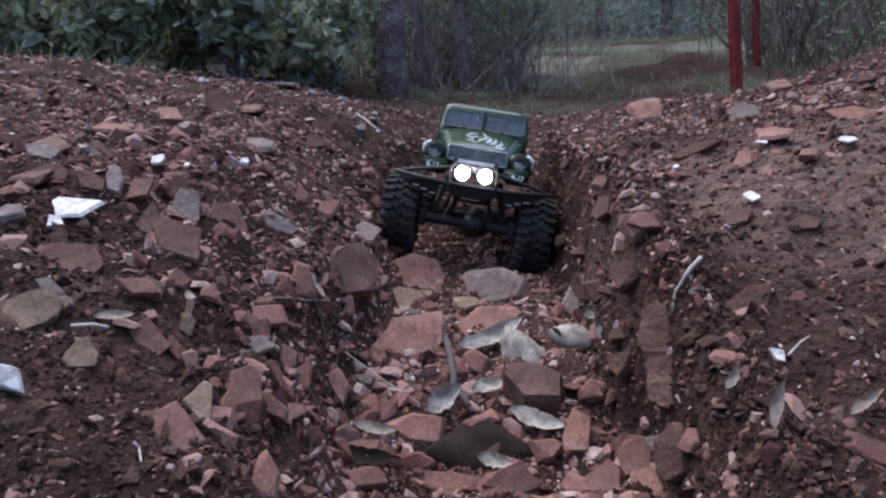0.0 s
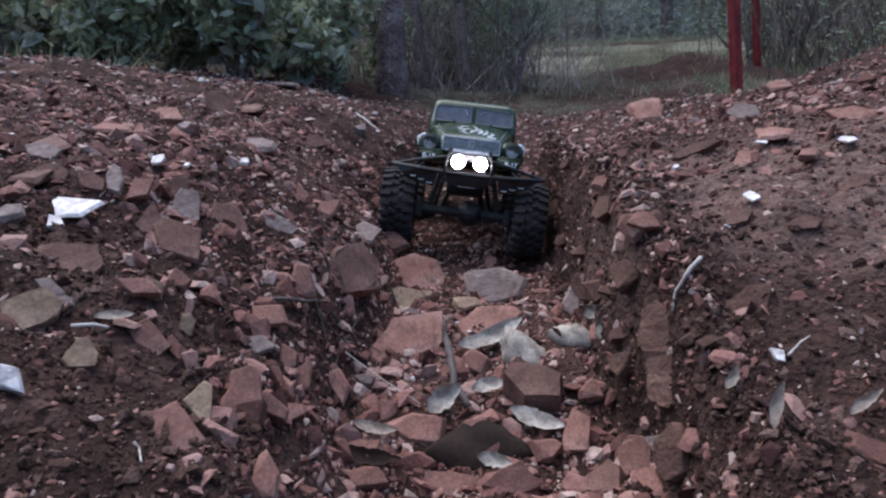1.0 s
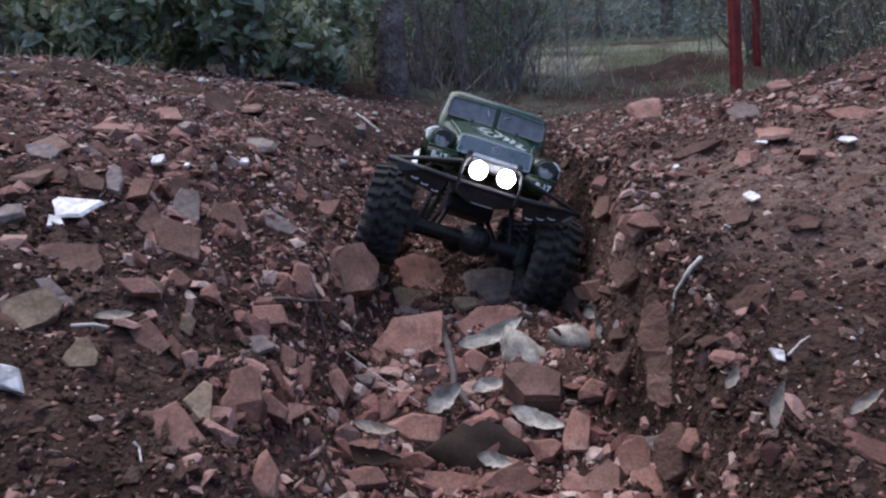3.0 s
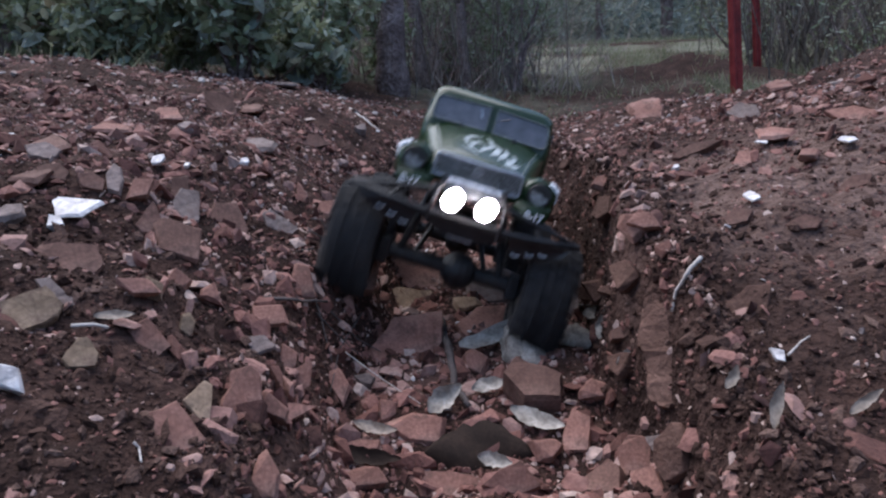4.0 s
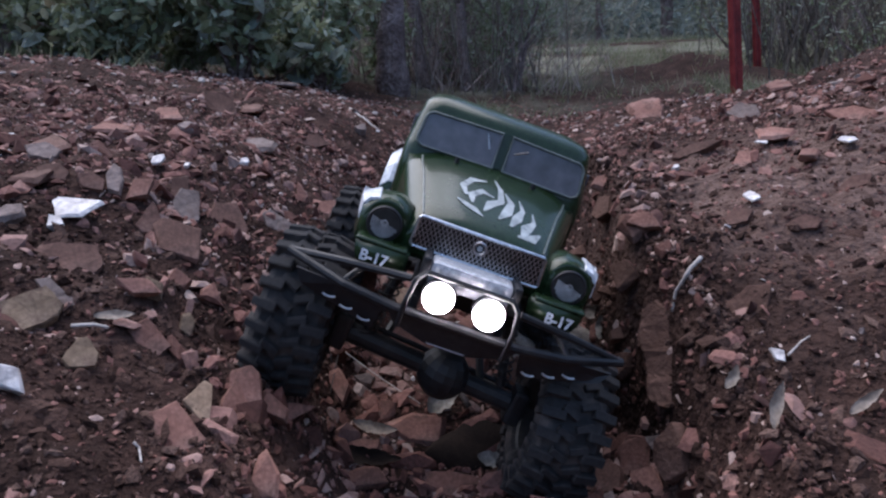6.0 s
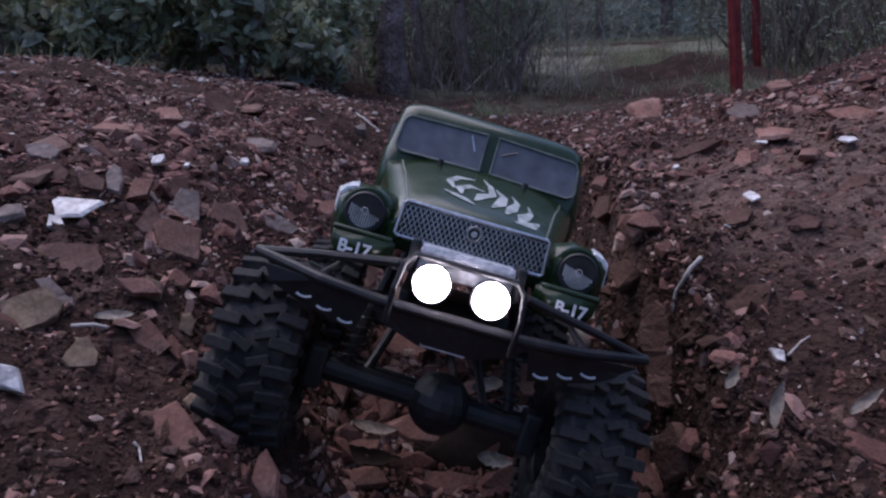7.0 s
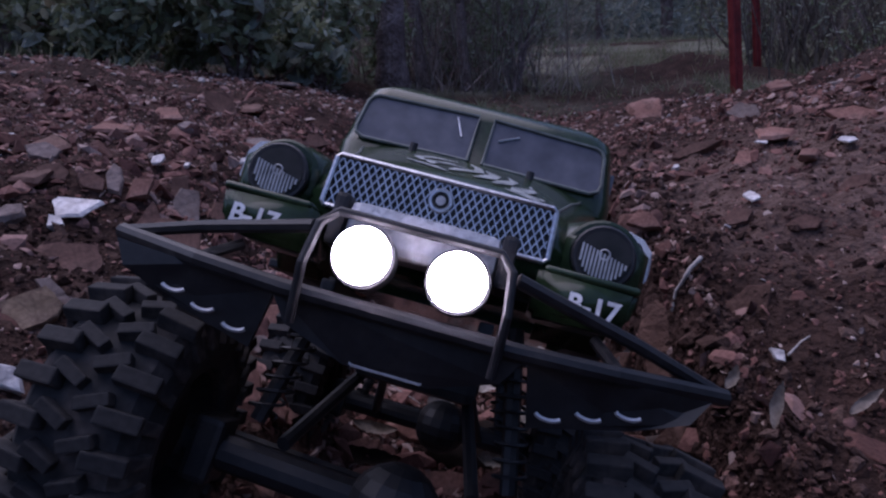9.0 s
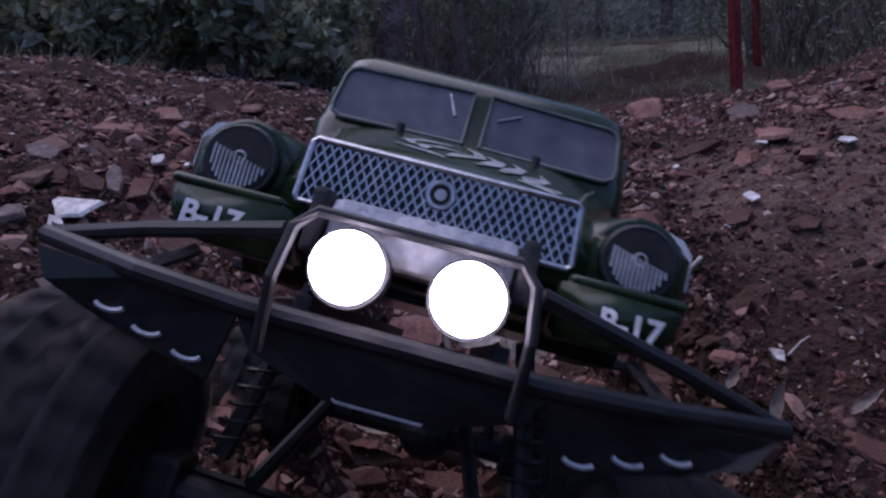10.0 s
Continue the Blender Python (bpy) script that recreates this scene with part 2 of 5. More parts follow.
# ---- the ground: one sheet to the horizon ----
def spread(a, b, step, far_a, far_b, grow=1.16):
    """Even steps from a to b, then ever wider ones out to far_a and far_b."""
    v = list(np.arange(a, b, step))
    d = step
    while v[-1] < far_b:
        d *= grow
        v.append(v[-1] + d)
    d = step
    while v[0] > far_a:
        d *= grow
        v.insert(0, v[0] - d)
    return np.array(v)


def make_ground():
    xs, ys = spread(-0.8, 0.8, 0.006, -70, 70), spread(0.22, 1.5, 0.006, -40, 90, 1.1)
    X, Y = np.meshgrid(xs, ys)
    verts = np.stack([X, Y, ground_height(X, Y)], -1).reshape(-1, 3)
    n, m = len(xs), len(ys)
    i = (np.arange(m - 1)[:, None] * n + np.arange(n - 1)).ravel()
    ob = mesh_object("ground", verts, np.stack([i, i + 1, i + n + 1, i + n], -1), DIRT)
    ob.data.polygons.foreach_set("use_smooth", [True] * len(ob.data.polygons))
    return tagged(ob, "bare red-brown dirt with a washed-out rut", "ground", kind="structure")


ground = make_ground()


def shard(rng, flat):
    """Vertices and triangles of one broken stone, about 1 across."""
    bm = bmesh.new()
    n = rng.randint(4, 7)
    a0 = rng.random() * 6
    sx, sy = rng.uniform(-0.16, 0.16), rng.uniform(-0.16, 0.16)
    for top in (0, 1):
        for k in range(n):
            a = a0 + (k + rng.uniform(-0.3, 0.3)) * math.tau / n
            r = rng.uniform(0.32, 0.62) * (0.8 if top else 1)
            bm.verts.new((r * math.cos(a) * 1.15 + sx * top, r * math.sin(a) * 0.85 + sy * top, flat * (0.5 if top else -0.5) * rng.uniform(0.35, 1.4)))
    bmesh.ops.convex_hull(bm, input=bm.verts)
    loose = [v for v in bm.verts if not v.link_faces]
    bmesh.ops.delete(bm, geom=loose, context="VERTS")
    bmesh.ops.triangulate(bm, faces=bm.faces)
    bm.verts.index_update()
    v = np.array([p.co[:] for p in bm.verts])
    f = np.array([[q.index for q in t.verts] for t in bm.faces])
    bm.free()
    return v, f


shapes_rng = random.Random(11)
SHARDS = [shard(shapes_rng, shapes_rng.choice([0.13, 0.18, 0.26, 0.4])) for k in range(36)]


def crumb(rng):
    """Vertices and triangles of one rounded lump of soil, about 1 across."""
    bm = bmesh.new()
    bmesh.ops.create_icosphere(bm, subdivisions=1, radius=0.5)
    flat = rng.uniform(0.45, 0.9)
    for v in bm.verts:
        v.co = v.co * rng.uniform(0.5, 1.3)
        v.co.z *= flat
    bm.verts.index_update()
    v = np.array([p.co[:] for p in bm.verts])
    f = np.array([[q.index for q in t.verts] for t in bm.faces])
    bm.free()
    return v, f


CRUMBS = [crumb(shapes_rng) for k in range(16)]


def turns(rng, n, lean):
    """n random turns: any heading, tipped by about lean radians."""
    h = rng.uniform(0, math.tau, n)
    a, b = rng.normal(0, lean, n), rng.normal(0, lean, n)
    o, z = np.ones(n), np.zeros(n)

    def m(rows):
        return np.stack([np.stack(r, -1) for r in rows], -2)
    rz = m([[np.cos(h), -np.sin(h), z], [np.sin(h), np.cos(h), z], [z, z, o]])
    rx = m([[o, z, z], [z, np.cos(a), -np.sin(a)], [z, np.sin(a), np.cos(a)]])
    ry = m([[np.cos(b), z, np.sin(b)], [z, o, z], [-np.sin(b), z, np.cos(b)]])
    return rx @ ry @ rz


def slope_turn(x, y):
    """Turns that lay things along the ground there."""
    e = 0.02
    gx = (ground_height(x + e, y) - ground_height(x - e, y)) / (2 * e)
    gy = (ground_height(x, y + e) - ground_height(x, y - e)) / (2 * e)
    nrm = np.stack([-gx, -gy, np.ones_like(gx)], -1)
    nrm /= np.linalg.norm(nrm, axis=1)[:, None]
    ax = np.stack([nrm[:, 2], 0 * gx, -nrm[:, 0]], -1)
    ax /= np.linalg.norm(ax, axis=1)[:, None]
    return np.stack([ax, np.cross(nrm, ax), nrm], -1)


def scatter(name, n, seed, xr, yr, smin, smax, power, mat, keep=None, lean=0.45, sink=0.1, shapes=SHARDS):
    """Loose pieces strewn over the ground as one mesh."""
    rng = np.random.default_rng(seed)
    x, y = rng.uniform(*xr, n), rng.uniform(*yr, n)
    if keep is not None:
        k = rng.random(n) < keep(x, y)
        x, y = x[k], y[k]
    n = len(x)
    size = smin * (1 - rng.random(n) * (1 - (smin / smax) ** power)) ** (-1 / power)
    R = slope_turn(x, y) @ turns(rng, n, lean)
    z = ground_height(x, y) + size * sink
    which = rng.integers(0, len(shapes), n)
    V, F, base = [], [], 0
    for s, (v, f) in enumerate(shapes):
        idx = np.nonzero(which == s)[0]
        if not len(idx):
            continue
        st = rng.uniform(0.75, 1.25, (len(idx), 1, 3)) * size[idx][:, None, None]
        p = np.einsum("nij,nvj->nvi", R[idx], v[None] * st) + np.stack([x[idx], y[idx], z[idx]], -1)[:, None]
        V.append(p.reshape(-1, 3))
        F.append((f[None] + (base + np.arange(len(idx)) * len(v))[:, None, None]).reshape(-1, 3))
        base += len(idx) * len(v)
    ob = mesh_object(name, np.concatenate(V), np.concatenate(F), mat)
    return tagged(ob, kind="stuff")


def soil(x, y):
    """Where bare soil shows: the bank on one side, pockets on the other."""
    one = ease(0.17, 0.24, x) * (1 - ease(0.95, 1.35, y)) * np.clip(1.0 + 0.45 * bumps(x, y, 0.2, 27), 0, 1)
    other = ease(0.1, 0.18, -x) * (1 - ease(0.55, 0.72, y)) * np.clip(0.8 + bumps(x, y, 0.1, 23), 0, 1)
    return np.clip(one + other, 0, 1)


def stony(x, y):
    return np.clip(1 - 0.93 * soil(x, y), 0, 1) * (0.75 + 0.35 * bumps(x, y, 0.25, 21))


def dusty(x, y):
    """Less loose soil where the bank's top is trodden and dry."""
    return 1 - 0.75 * (1 - ease(0.2, 0.38, np.hypot(x - 0.46, (y - 0.78) * 0.8)))


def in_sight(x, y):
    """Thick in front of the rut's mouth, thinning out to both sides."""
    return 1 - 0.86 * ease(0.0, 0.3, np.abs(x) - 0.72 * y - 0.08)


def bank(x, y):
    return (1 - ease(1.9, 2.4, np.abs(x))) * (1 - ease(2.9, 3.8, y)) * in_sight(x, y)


def rut_side(x, y):
    """The steep side of the rut, and the foot of the other one."""
    u = x - np.interp(y, [0, 0.5, 1.1, 1.6, 2.2], [0.02, 0.01, 0.03, 0.05, 0.1])
    return ease(0.125, 0.15, u) * (1 - ease(0.2, 0.235, u)) + 0.35 * ease(0.09, 0.12, -u) * (1 - ease(0.16, 0.2, -u))


LITTER = material("pale litter", [(0.17, 0.13, 0.115), (0.3, 0.245, 0.22), (0.45, 0.4, 0.36)], 0.85, scale=40, detail=300, bump=0.4, depth=0.002, island="Island", spec=0.2)
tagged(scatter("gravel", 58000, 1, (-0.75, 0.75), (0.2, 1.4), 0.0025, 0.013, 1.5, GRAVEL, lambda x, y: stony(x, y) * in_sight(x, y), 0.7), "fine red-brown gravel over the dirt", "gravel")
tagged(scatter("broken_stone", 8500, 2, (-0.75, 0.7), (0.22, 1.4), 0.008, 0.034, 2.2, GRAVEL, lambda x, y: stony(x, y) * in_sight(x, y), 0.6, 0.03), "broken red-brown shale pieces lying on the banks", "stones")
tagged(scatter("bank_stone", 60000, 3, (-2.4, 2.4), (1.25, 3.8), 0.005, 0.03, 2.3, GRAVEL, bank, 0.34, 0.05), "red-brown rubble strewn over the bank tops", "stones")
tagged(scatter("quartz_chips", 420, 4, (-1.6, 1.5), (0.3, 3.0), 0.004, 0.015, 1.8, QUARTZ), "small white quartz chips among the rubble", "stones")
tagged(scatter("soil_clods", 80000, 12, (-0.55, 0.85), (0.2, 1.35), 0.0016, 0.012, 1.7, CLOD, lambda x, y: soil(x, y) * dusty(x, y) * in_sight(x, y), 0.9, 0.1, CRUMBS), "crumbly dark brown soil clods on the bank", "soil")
tagged(scatter("rut_side_clods", 52000, 13, (-0.2, 0.3), (0.32, 1.7), 0.0025, 0.014, 1.6, CLOD, rut_side, 0.9, 0.15, CRUMBS), "crumbling soil clods on the steep side of the rut", "soil")
tagged(scatter("rut_side_stone", 4200, 17, (-0.2, 0.3), (0.32, 1.7), 0.005, 0.022, 1.9, GRAVEL, rut_side, 0.9, 0.15), "red-brown stone bits stuck in the side of the rut", "stones")
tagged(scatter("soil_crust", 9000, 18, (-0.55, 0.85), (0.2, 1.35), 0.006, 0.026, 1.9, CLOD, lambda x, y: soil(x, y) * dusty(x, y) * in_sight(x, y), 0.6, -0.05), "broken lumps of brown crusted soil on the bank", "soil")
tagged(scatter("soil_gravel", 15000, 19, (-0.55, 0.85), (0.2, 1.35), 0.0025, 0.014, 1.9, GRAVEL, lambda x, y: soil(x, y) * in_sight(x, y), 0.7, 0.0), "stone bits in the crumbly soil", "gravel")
tagged(scatter("outer_stone", 4500, 14, (-4, 4), (-3, 3.4), 0.012, 0.05, 1.9, GRAVEL, lambda x, y: ease(0.6, 1.1, np.maximum(np.abs(x), 0.9 - y)) * (1 - ease(2.2, 4.0, np.hypot(x, y)))), "scattered stones on the dirt away from the rut", "stones")
tagged(scatter("bark_litter", 1150, 16, (-1.7, 1.7), (1.5, 2.95), 0.012, 0.045, 2.3, LITTER, lambda x, y: 0.2 + 0.8 * ease(0.1, 0.5, -x) * ease(1.7, 2.2, y), 0.15, 0.12), "pale flat flakes of bark and stone on the bank top", "litter")


# ---- single rocks, leaves and twigs ----
LABELS = {CLAY: "brown clay slab bedded in the side of the rut", QUARTZ: "white quartz lump lying among red rubble", TAN_ROCK: "tan weathered stone on the bank",
          BROWN_ROCK: "dark brown stone half sunk in the dirt", GREY_ROCK: "grey-brown flat stone among the rubble", RED_ROCK: "broken red-brown shale slab"}
GREY_LEAF = material("grey dry leaf", [(0.17, 0.145, 0.12), (0.32, 0.285, 0.245), (0.48, 0.435, 0.38)], 0.7, scale=60, detail=300, bump=0.3, depth=0.001, spec=0.1)
TAN_LEAF = material("tan dry leaf", [(0.22, 0.17, 0.13), (0.36, 0.3, 0.25)], 0.75, scale=60, detail=300, bump=0.3, depth=0.001, spec=0.1)
DARK_LEAF = material("dark dry leaf", [(0.014, 0.009, 0.007), (0.032, 0.021, 0.016)], 0.9, scale=50, detail=300, bump=0.2, depth=0.001, spec=0.15)
DARK_TWIG = material("dark twig", [(0.05, 0.04, 0.036), (0.11, 0.09, 0.085)], 0.9, scale=90, detail=400, bump=0.6, depth=0.001)
PALE_TWIG = material("pale twig", [(0.35, 0.31, 0.28), (0.55, 0.5, 0.46)], 0.8, scale=120, detail=400, bump=0.4, depth=0.001)


def rock(mat, x, y, w, h, thick, pitch, roll, yaw, seed):
    """A broken stone w by h with a facetted, chipped edge; pitch stands its face up towards the rut's mouth."""
    rng = random.Random(seed)
    bm = bmesh.new()
    n = rng.randint(4, 6)
    a0 = rng.random() * 6
    shift = [rng.uniform(-0.3, 0.3) for k in range(n)]
    reach = [rng.uniform(0.62, 1.25) for k in range(n)]
    tip, side = rng.uniform(-0.5, 0.5), rng.uniform(-0.5, 0.5)
    for lay, grow in ((-0.6, 0.8), (-0.05, 1.0), (0.42, rng.uniform(0.74, 0.95))):
        for k in range(n):
            a = a0 + (k + rng.uniform(-0.12, 0.12) + shift[k]) * math.tau / n
            r = grow * rng.uniform(0.94, 1.04) * reach[k] * 0.56
            u, v = r * math.cos(a), r * math.sin(a)
            bm.verts.new((u * w, v * h, thick * (lay + tip * u + side * v + rng.uniform(-0.12, 0.12))))
    bmesh.ops.convex_hull(bm, input=bm.verts)
    bmesh.ops.delete(bm, geom=[v for v in bm.verts if not v.link_faces], context="VERTS")
    bmesh.ops.dissolve_limit(bm, angle_limit=radians(9), verts=bm.verts, edges=bm.edges)
    bmesh.ops.bevel(bm, geom=bm.edges[:], offset=min(w, h, thick) * 0.04, segments=1, affect="EDGES")
    bmesh.ops.triangulate(bm, faces=bm.faces)
    bmesh.ops.subdivide_edges(bm, edges=[e for e in bm.edges if e.calc_length() > min(w, h) * 0.3], cuts=2, use_grid_fill=True)
    for v in bm.verts:
        v.co += min(w, h) * 0.03 * Vector(noise.noise_vector(v.co * (2.5 / min(w, h)) + Vector((seed, 0, 0))))
    ob = part("rock", bm, mat)
    ob.matrix_world = pose(x, y, float(ground_height(x, y)) + thick * 0.2 + 0.001, 0, 0, yaw) @ pose(0, 0, 0, pitch, 0, 0) @ pose(0, 0, 0.006, 0, 0, roll)
    return tagged(ob, LABELS[mat], "rock", "loose rocks")


def slab(mat, x, y, z, w, h, thick, pitch, yaw, corners, seed):
    """A broken slab w by h with the given corners (in shares of its size), chipped edges and a tilted face."""
    rng = random.Random(seed + 400)
    pts = []
    for k, (u, v) in enumerate(corners):
        u2, v2 = corners[(k + 1) % len(corners)]
        pts.append((u, v))
        for f in (0.33, 0.67):
            pts.append((u + (u2 - u) * f + rng.uniform(-0.025, 0.025), v + (v2 - v) * f + rng.uniform(-0.025, 0.025)))
    tip, side = rng.uniform(-0.25, 0.25), rng.uniform(-0.25, 0.25)
    bm = bmesh.new()
    rings = []
    for lay, grow in ((-1.3, 0.9), (-0.3, 1.0), (0.1, 0.99), (0.3, 0.94)):
        rings.append([(u * w * grow, v * h * grow, thick * (lay + tip * u + side * v + rng.uniform(-0.07, 0.07))) for u, v in pts])
    loft(bm, rings)
    bmesh.ops.triangulate(bm, faces=bm.faces[:])
    bmesh.ops.subdivide_edges(bm, edges=[e for e in bm.edges if e.calc_length() > min(w, h) * 0.3], cuts=2, use_grid_fill=True)
    for v in bm.verts:
        v.co += min(w, h) * 0.022 * Vector(noise.noise_vector(v.co * (3.0 / min(w, h)) + Vector((seed, 0, 0))))
    ob = part("rock", bm, mat)
    ob.matrix_world = pose(x, y, z, pitch, 0, yaw) @ pose(0, 0, 0.25 * thick + 0.002)
    return tagged(ob, LABELS[mat], "rock", "loose rocks")


def leaf(mat, x, y, w, h, pitch, roll, yaw, curl, label, lift=0.012):
    """A pointed, curled leaf with a midrib fold and real thickness."""
    bm = bmesh.new()
    rng = random.Random(int(x * 9999) + int(y * 7777))
    bend = rng.uniform(-0.35, 0.35)
    nu, nv = 15, 7
    grid = {}
    ragged = [rng.uniform(0.8, 1.12) for i in range(nu)]
    for side in (0, 1):
        for i in range(nu):
            u = i / (nu - 1)
            wid = math.sin(math.pi * min(max(u, 0.015), 0.985)) ** 0.6 * (1.1 - 0.35 * u) * ragged[i]
            for j in range(nv):
                v = j / (nv - 1) * 2 - 1
                z = curl * h * (v * v * 0.8 - 0.35 * abs(v)) + curl * w * 0.25 * (2 * u - 1) ** 2 + 0.05 * h * math.sin(9 * u + 2 * v)
                grid[side, i, j] = bm.verts.new(((u - 0.5) * w, (v * wid + bend * (2 * u - 1) ** 2) * h / 2, z - side * 0.0005))
    for i in range(nu - 1):
        for j in range(nv - 1):
            bm.faces.new([grid[0, i, j], grid[0, i + 1, j], grid[0, i + 1, j + 1], grid[0, i, j + 1]])
            bm.faces.new([grid[1, i, j], grid[1, i, j + 1], grid[1, i + 1, j + 1], grid[1, i + 1, j]])
    ob = part("dry_leaf", bm, mat, smooth=True)
    ob.matrix_world = pose(x, y, float(ground_height(x, y)) + lift, 0, 0, yaw) @ pose(0, 0, 0, pitch, 0, 0) @ pose(0, 0, 0, 0, 0, roll)
    return tagged(ob, label, "leaf", "dry leaves")


def twig(points, r, mat, label):
    """A crooked stick along points."""
    bm = bmesh.new()
    pts = [Vector(p) for p in points]
    fine = []
    for a, b in zip(pts, pts[1:]):
        for k in range(5):
            fine.append(a.lerp(b, k / 5) + 0.8 * r * Vector(noise.noise_vector(a.lerp(b, k / 5) * 60)))
    tube(bm, fine + pts[-1:], r, 7, r * 0.55)
    ob = part("twig", bm, mat, smooth=True)
    return tagged(ob, label, "twig", "twigs")


rock(QUARTZ, -0.311, 0.600, 0.0502, 0.0361, 0.0050, 25, 8, 27, 1)
rock(QUARTZ, -0.319, 0.572, 0.0176, 0.0208, 0.0084, 30, 0, 29, 2)
rock(QUARTZ, -0.246, 0.378, 0.0159, 0.0222, 0.0080, 50, 0, 33, 3)
rock(GREY_ROCK, 0.071, 0.983, 0.0905, 0.0614, 0.0154, 40, 0, -4, 17)
rock(RED_ROCK, 0.550, 1.945, 0.1006, 0.1068, 0.0297, 25, 8, -16, 27)
rock(RED_ROCK, 1.056, 2.270, 0.0918, 0.1010, 0.0184, 15, 12, -25, 29)
rock(GREY_ROCK, -0.465, 2.181, 0.0916, 0.0545, 0.0099, 10, 0, 12, 34)
rock(GREY_ROCK, -0.261, 1.010, 0.0479, 0.0382, 0.0081, 30, -30, 14, 35)
rock(BROWN_ROCK, -0.423, 0.770, 0.0378, 0.0415, 0.0101, 20, 0, 29, 37)
rock(QUARTZ, 0.295, 0.674, 0.0151, 0.0180, 0.0032, 20, 10, -24, 38)
rock(QUARTZ, 0.236, 0.477, 0.0112, 0.0085, 0.0042, 40, -20, -26, 39)
rock(QUARTZ, 0.278, 0.850, 0.0088, 0.0097, 0.0053, 40, 0, -18, 40)
rock(QUARTZ, -0.310, 0.779, 0.0186, 0.0177, 0.0051, 35, 15, 22, 41)
rock(QUARTZ, -0.249, 0.891, 0.0142, 0.0156, 0.0072, 30, 0, 16, 42)
rock(QUARTZ, -0.287, 0.798, 0.0089, 0.0098, 0.0053, 30, 0, 20, 43)
rock(QUARTZ, 0.387, 0.872, 0.0151, 0.0167, 0.0025, 15, 0, -24, 44)
rock(QUARTZ, 0.435, 0.769, 0.0170, 0.0187, 0.0028, 15, 0, -29, 45)
rock(RED_ROCK, -0.052, 0.650, 0.0254, 0.0241, 0.0145, 50, 0, 5, 46)
rock(RED_ROCK, -0.023, 0.627, 0.0548, 0.0365, 0.0146, 40, 5, 2, 47)
rock(RED_ROCK, -0.073, 0.596, 0.0370, 0.0220, 0.0066, 30, -8, 7, 48)
rock(GREY_ROCK, -0.081, 0.714, 0.0229, 0.0178, 0.0089, 40, 0, 6, 50)
rock(GREY_ROCK, 0.182, 0.942, 0.0467, 0.0594, 0.0056, 55, 12, -11, 52)
rock(TAN_ROCK, 0.029, 0.930, 0.0369, 0.0297, 0.0119, 40, 0, -2, 53)
rock(RED_ROCK, -0.163, 0.621, 0.0381, 0.0270, 0.0081, 45, -10, 15, 54)
rock(GREY_ROCK, -0.152, 0.580, 0.0310, 0.0227, 0.0068, 45, 0, 15, 55)
rock(TAN_ROCK, -0.197, 0.524, 0.0131, 0.0239, 0.0065, 55, 0, 21, 56)
rock(BROWN_ROCK, -0.238, 0.634, 0.0432, 0.0464, 0.0130, 55, 0, 21, 57)
rock(TAN_ROCK, -0.219, 0.523, 0.0207, 0.0192, 0.0096, 50, 0, 23, 59)
rock(RED_ROCK, -0.226, 0.512, 0.0261, 0.0198, 0.0079, 50, 0, 24, 60)
rock(RED_ROCK, -0.202, 0.596, 0.0206, 0.0325, 0.0082, 55, 10, 19, 61)
rock(RED_ROCK, -0.224, 0.588, 0.0203, 0.0227, 0.0101, 50, 0, 21, 62)
rock(RED_ROCK, -0.143, 0.480, 0.0268, 0.0378, 0.0134, 60, 5, 17, 69)
rock(RED_ROCK, -0.124, 0.481, 0.0254, 0.0259, 0.0127, 55, 0, 14, 70)
rock(GREY_ROCK, -0.113, 0.971, 0.0629, 0.0391, 0.0065, 30, -12, 7, 71)
rock(RED_ROCK, -0.086, 1.186, 0.0597, 0.0520, 0.0260, 40, 0, 4, 72)
rock(RED_ROCK, -0.149, 0.718, 0.0295, 0.0455, 0.0147, 55, 0, 12, 73)
rock(RED_ROCK, 0.037, 0.756, 0.0330, 0.0307, 0.0153, 45, 0, -3, 74)
rock(RED_ROCK, 0.057, 0.541, 0.0433, 0.0254, 0.0127, 45, 0, -6, 75)
rock(RED_ROCK, 0.096, 0.598, 0.0371, 0.0281, 0.0169, 45, 0, -9, 76)
rock(RED_ROCK, 0.147, 0.663, 0.0348, 0.0219, 0.0109, 45, 0, -13, 77)
rock(BROWN_ROCK, 0.168, 0.656, 0.0253, 0.0243, 0.0122, 45, 0, -14, 79)
rock(RED_ROCK, 0.204, 0.904, 0.0334, 0.0257, 0.0129, 50, 0, -13, 80)
rock(GREY_ROCK, -0.309, 0.669, 0.0214, 0.0324, 0.0085, 50, 0, 25, 81)
rock(RED_ROCK, -0.182, 0.911, 0.0219, 0.0364, 0.0088, 55, 0, 11, 82)
rock(RED_ROCK, -0.153, 0.933, 0.0300, 0.0442, 0.0090, 50, -20, 9, 83)
rock(GREY_ROCK, -0.094, 1.395, 0.0112, 0.0152, 0.0056, 40, 0, 4, 84)
rock(BROWN_ROCK, -0.273, 0.735, 0.0388, 0.0424, 0.0116, 50, -20, 20, 85)
rock(RED_ROCK, -0.285, 0.667, 0.0267, 0.0274, 0.0107, 45, 0, 23, 86)
rock(BROWN_ROCK, -0.366, 0.633, 0.0303, 0.0357, 0.0099, 20, 0, 30, 87)
rock(GREY_ROCK, -0.351, 0.569, 0.0275, 0.0256, 0.0090, 25, 0, 32, 88)
rock(RED_ROCK, -0.105, 0.674, 0.0262, 0.0409, 0.0105, 55, 10, 9, 89)
rock(RED_ROCK, -0.127, 0.592, 0.0220, 0.0318, 0.0066, 55, -10, 12, 90)
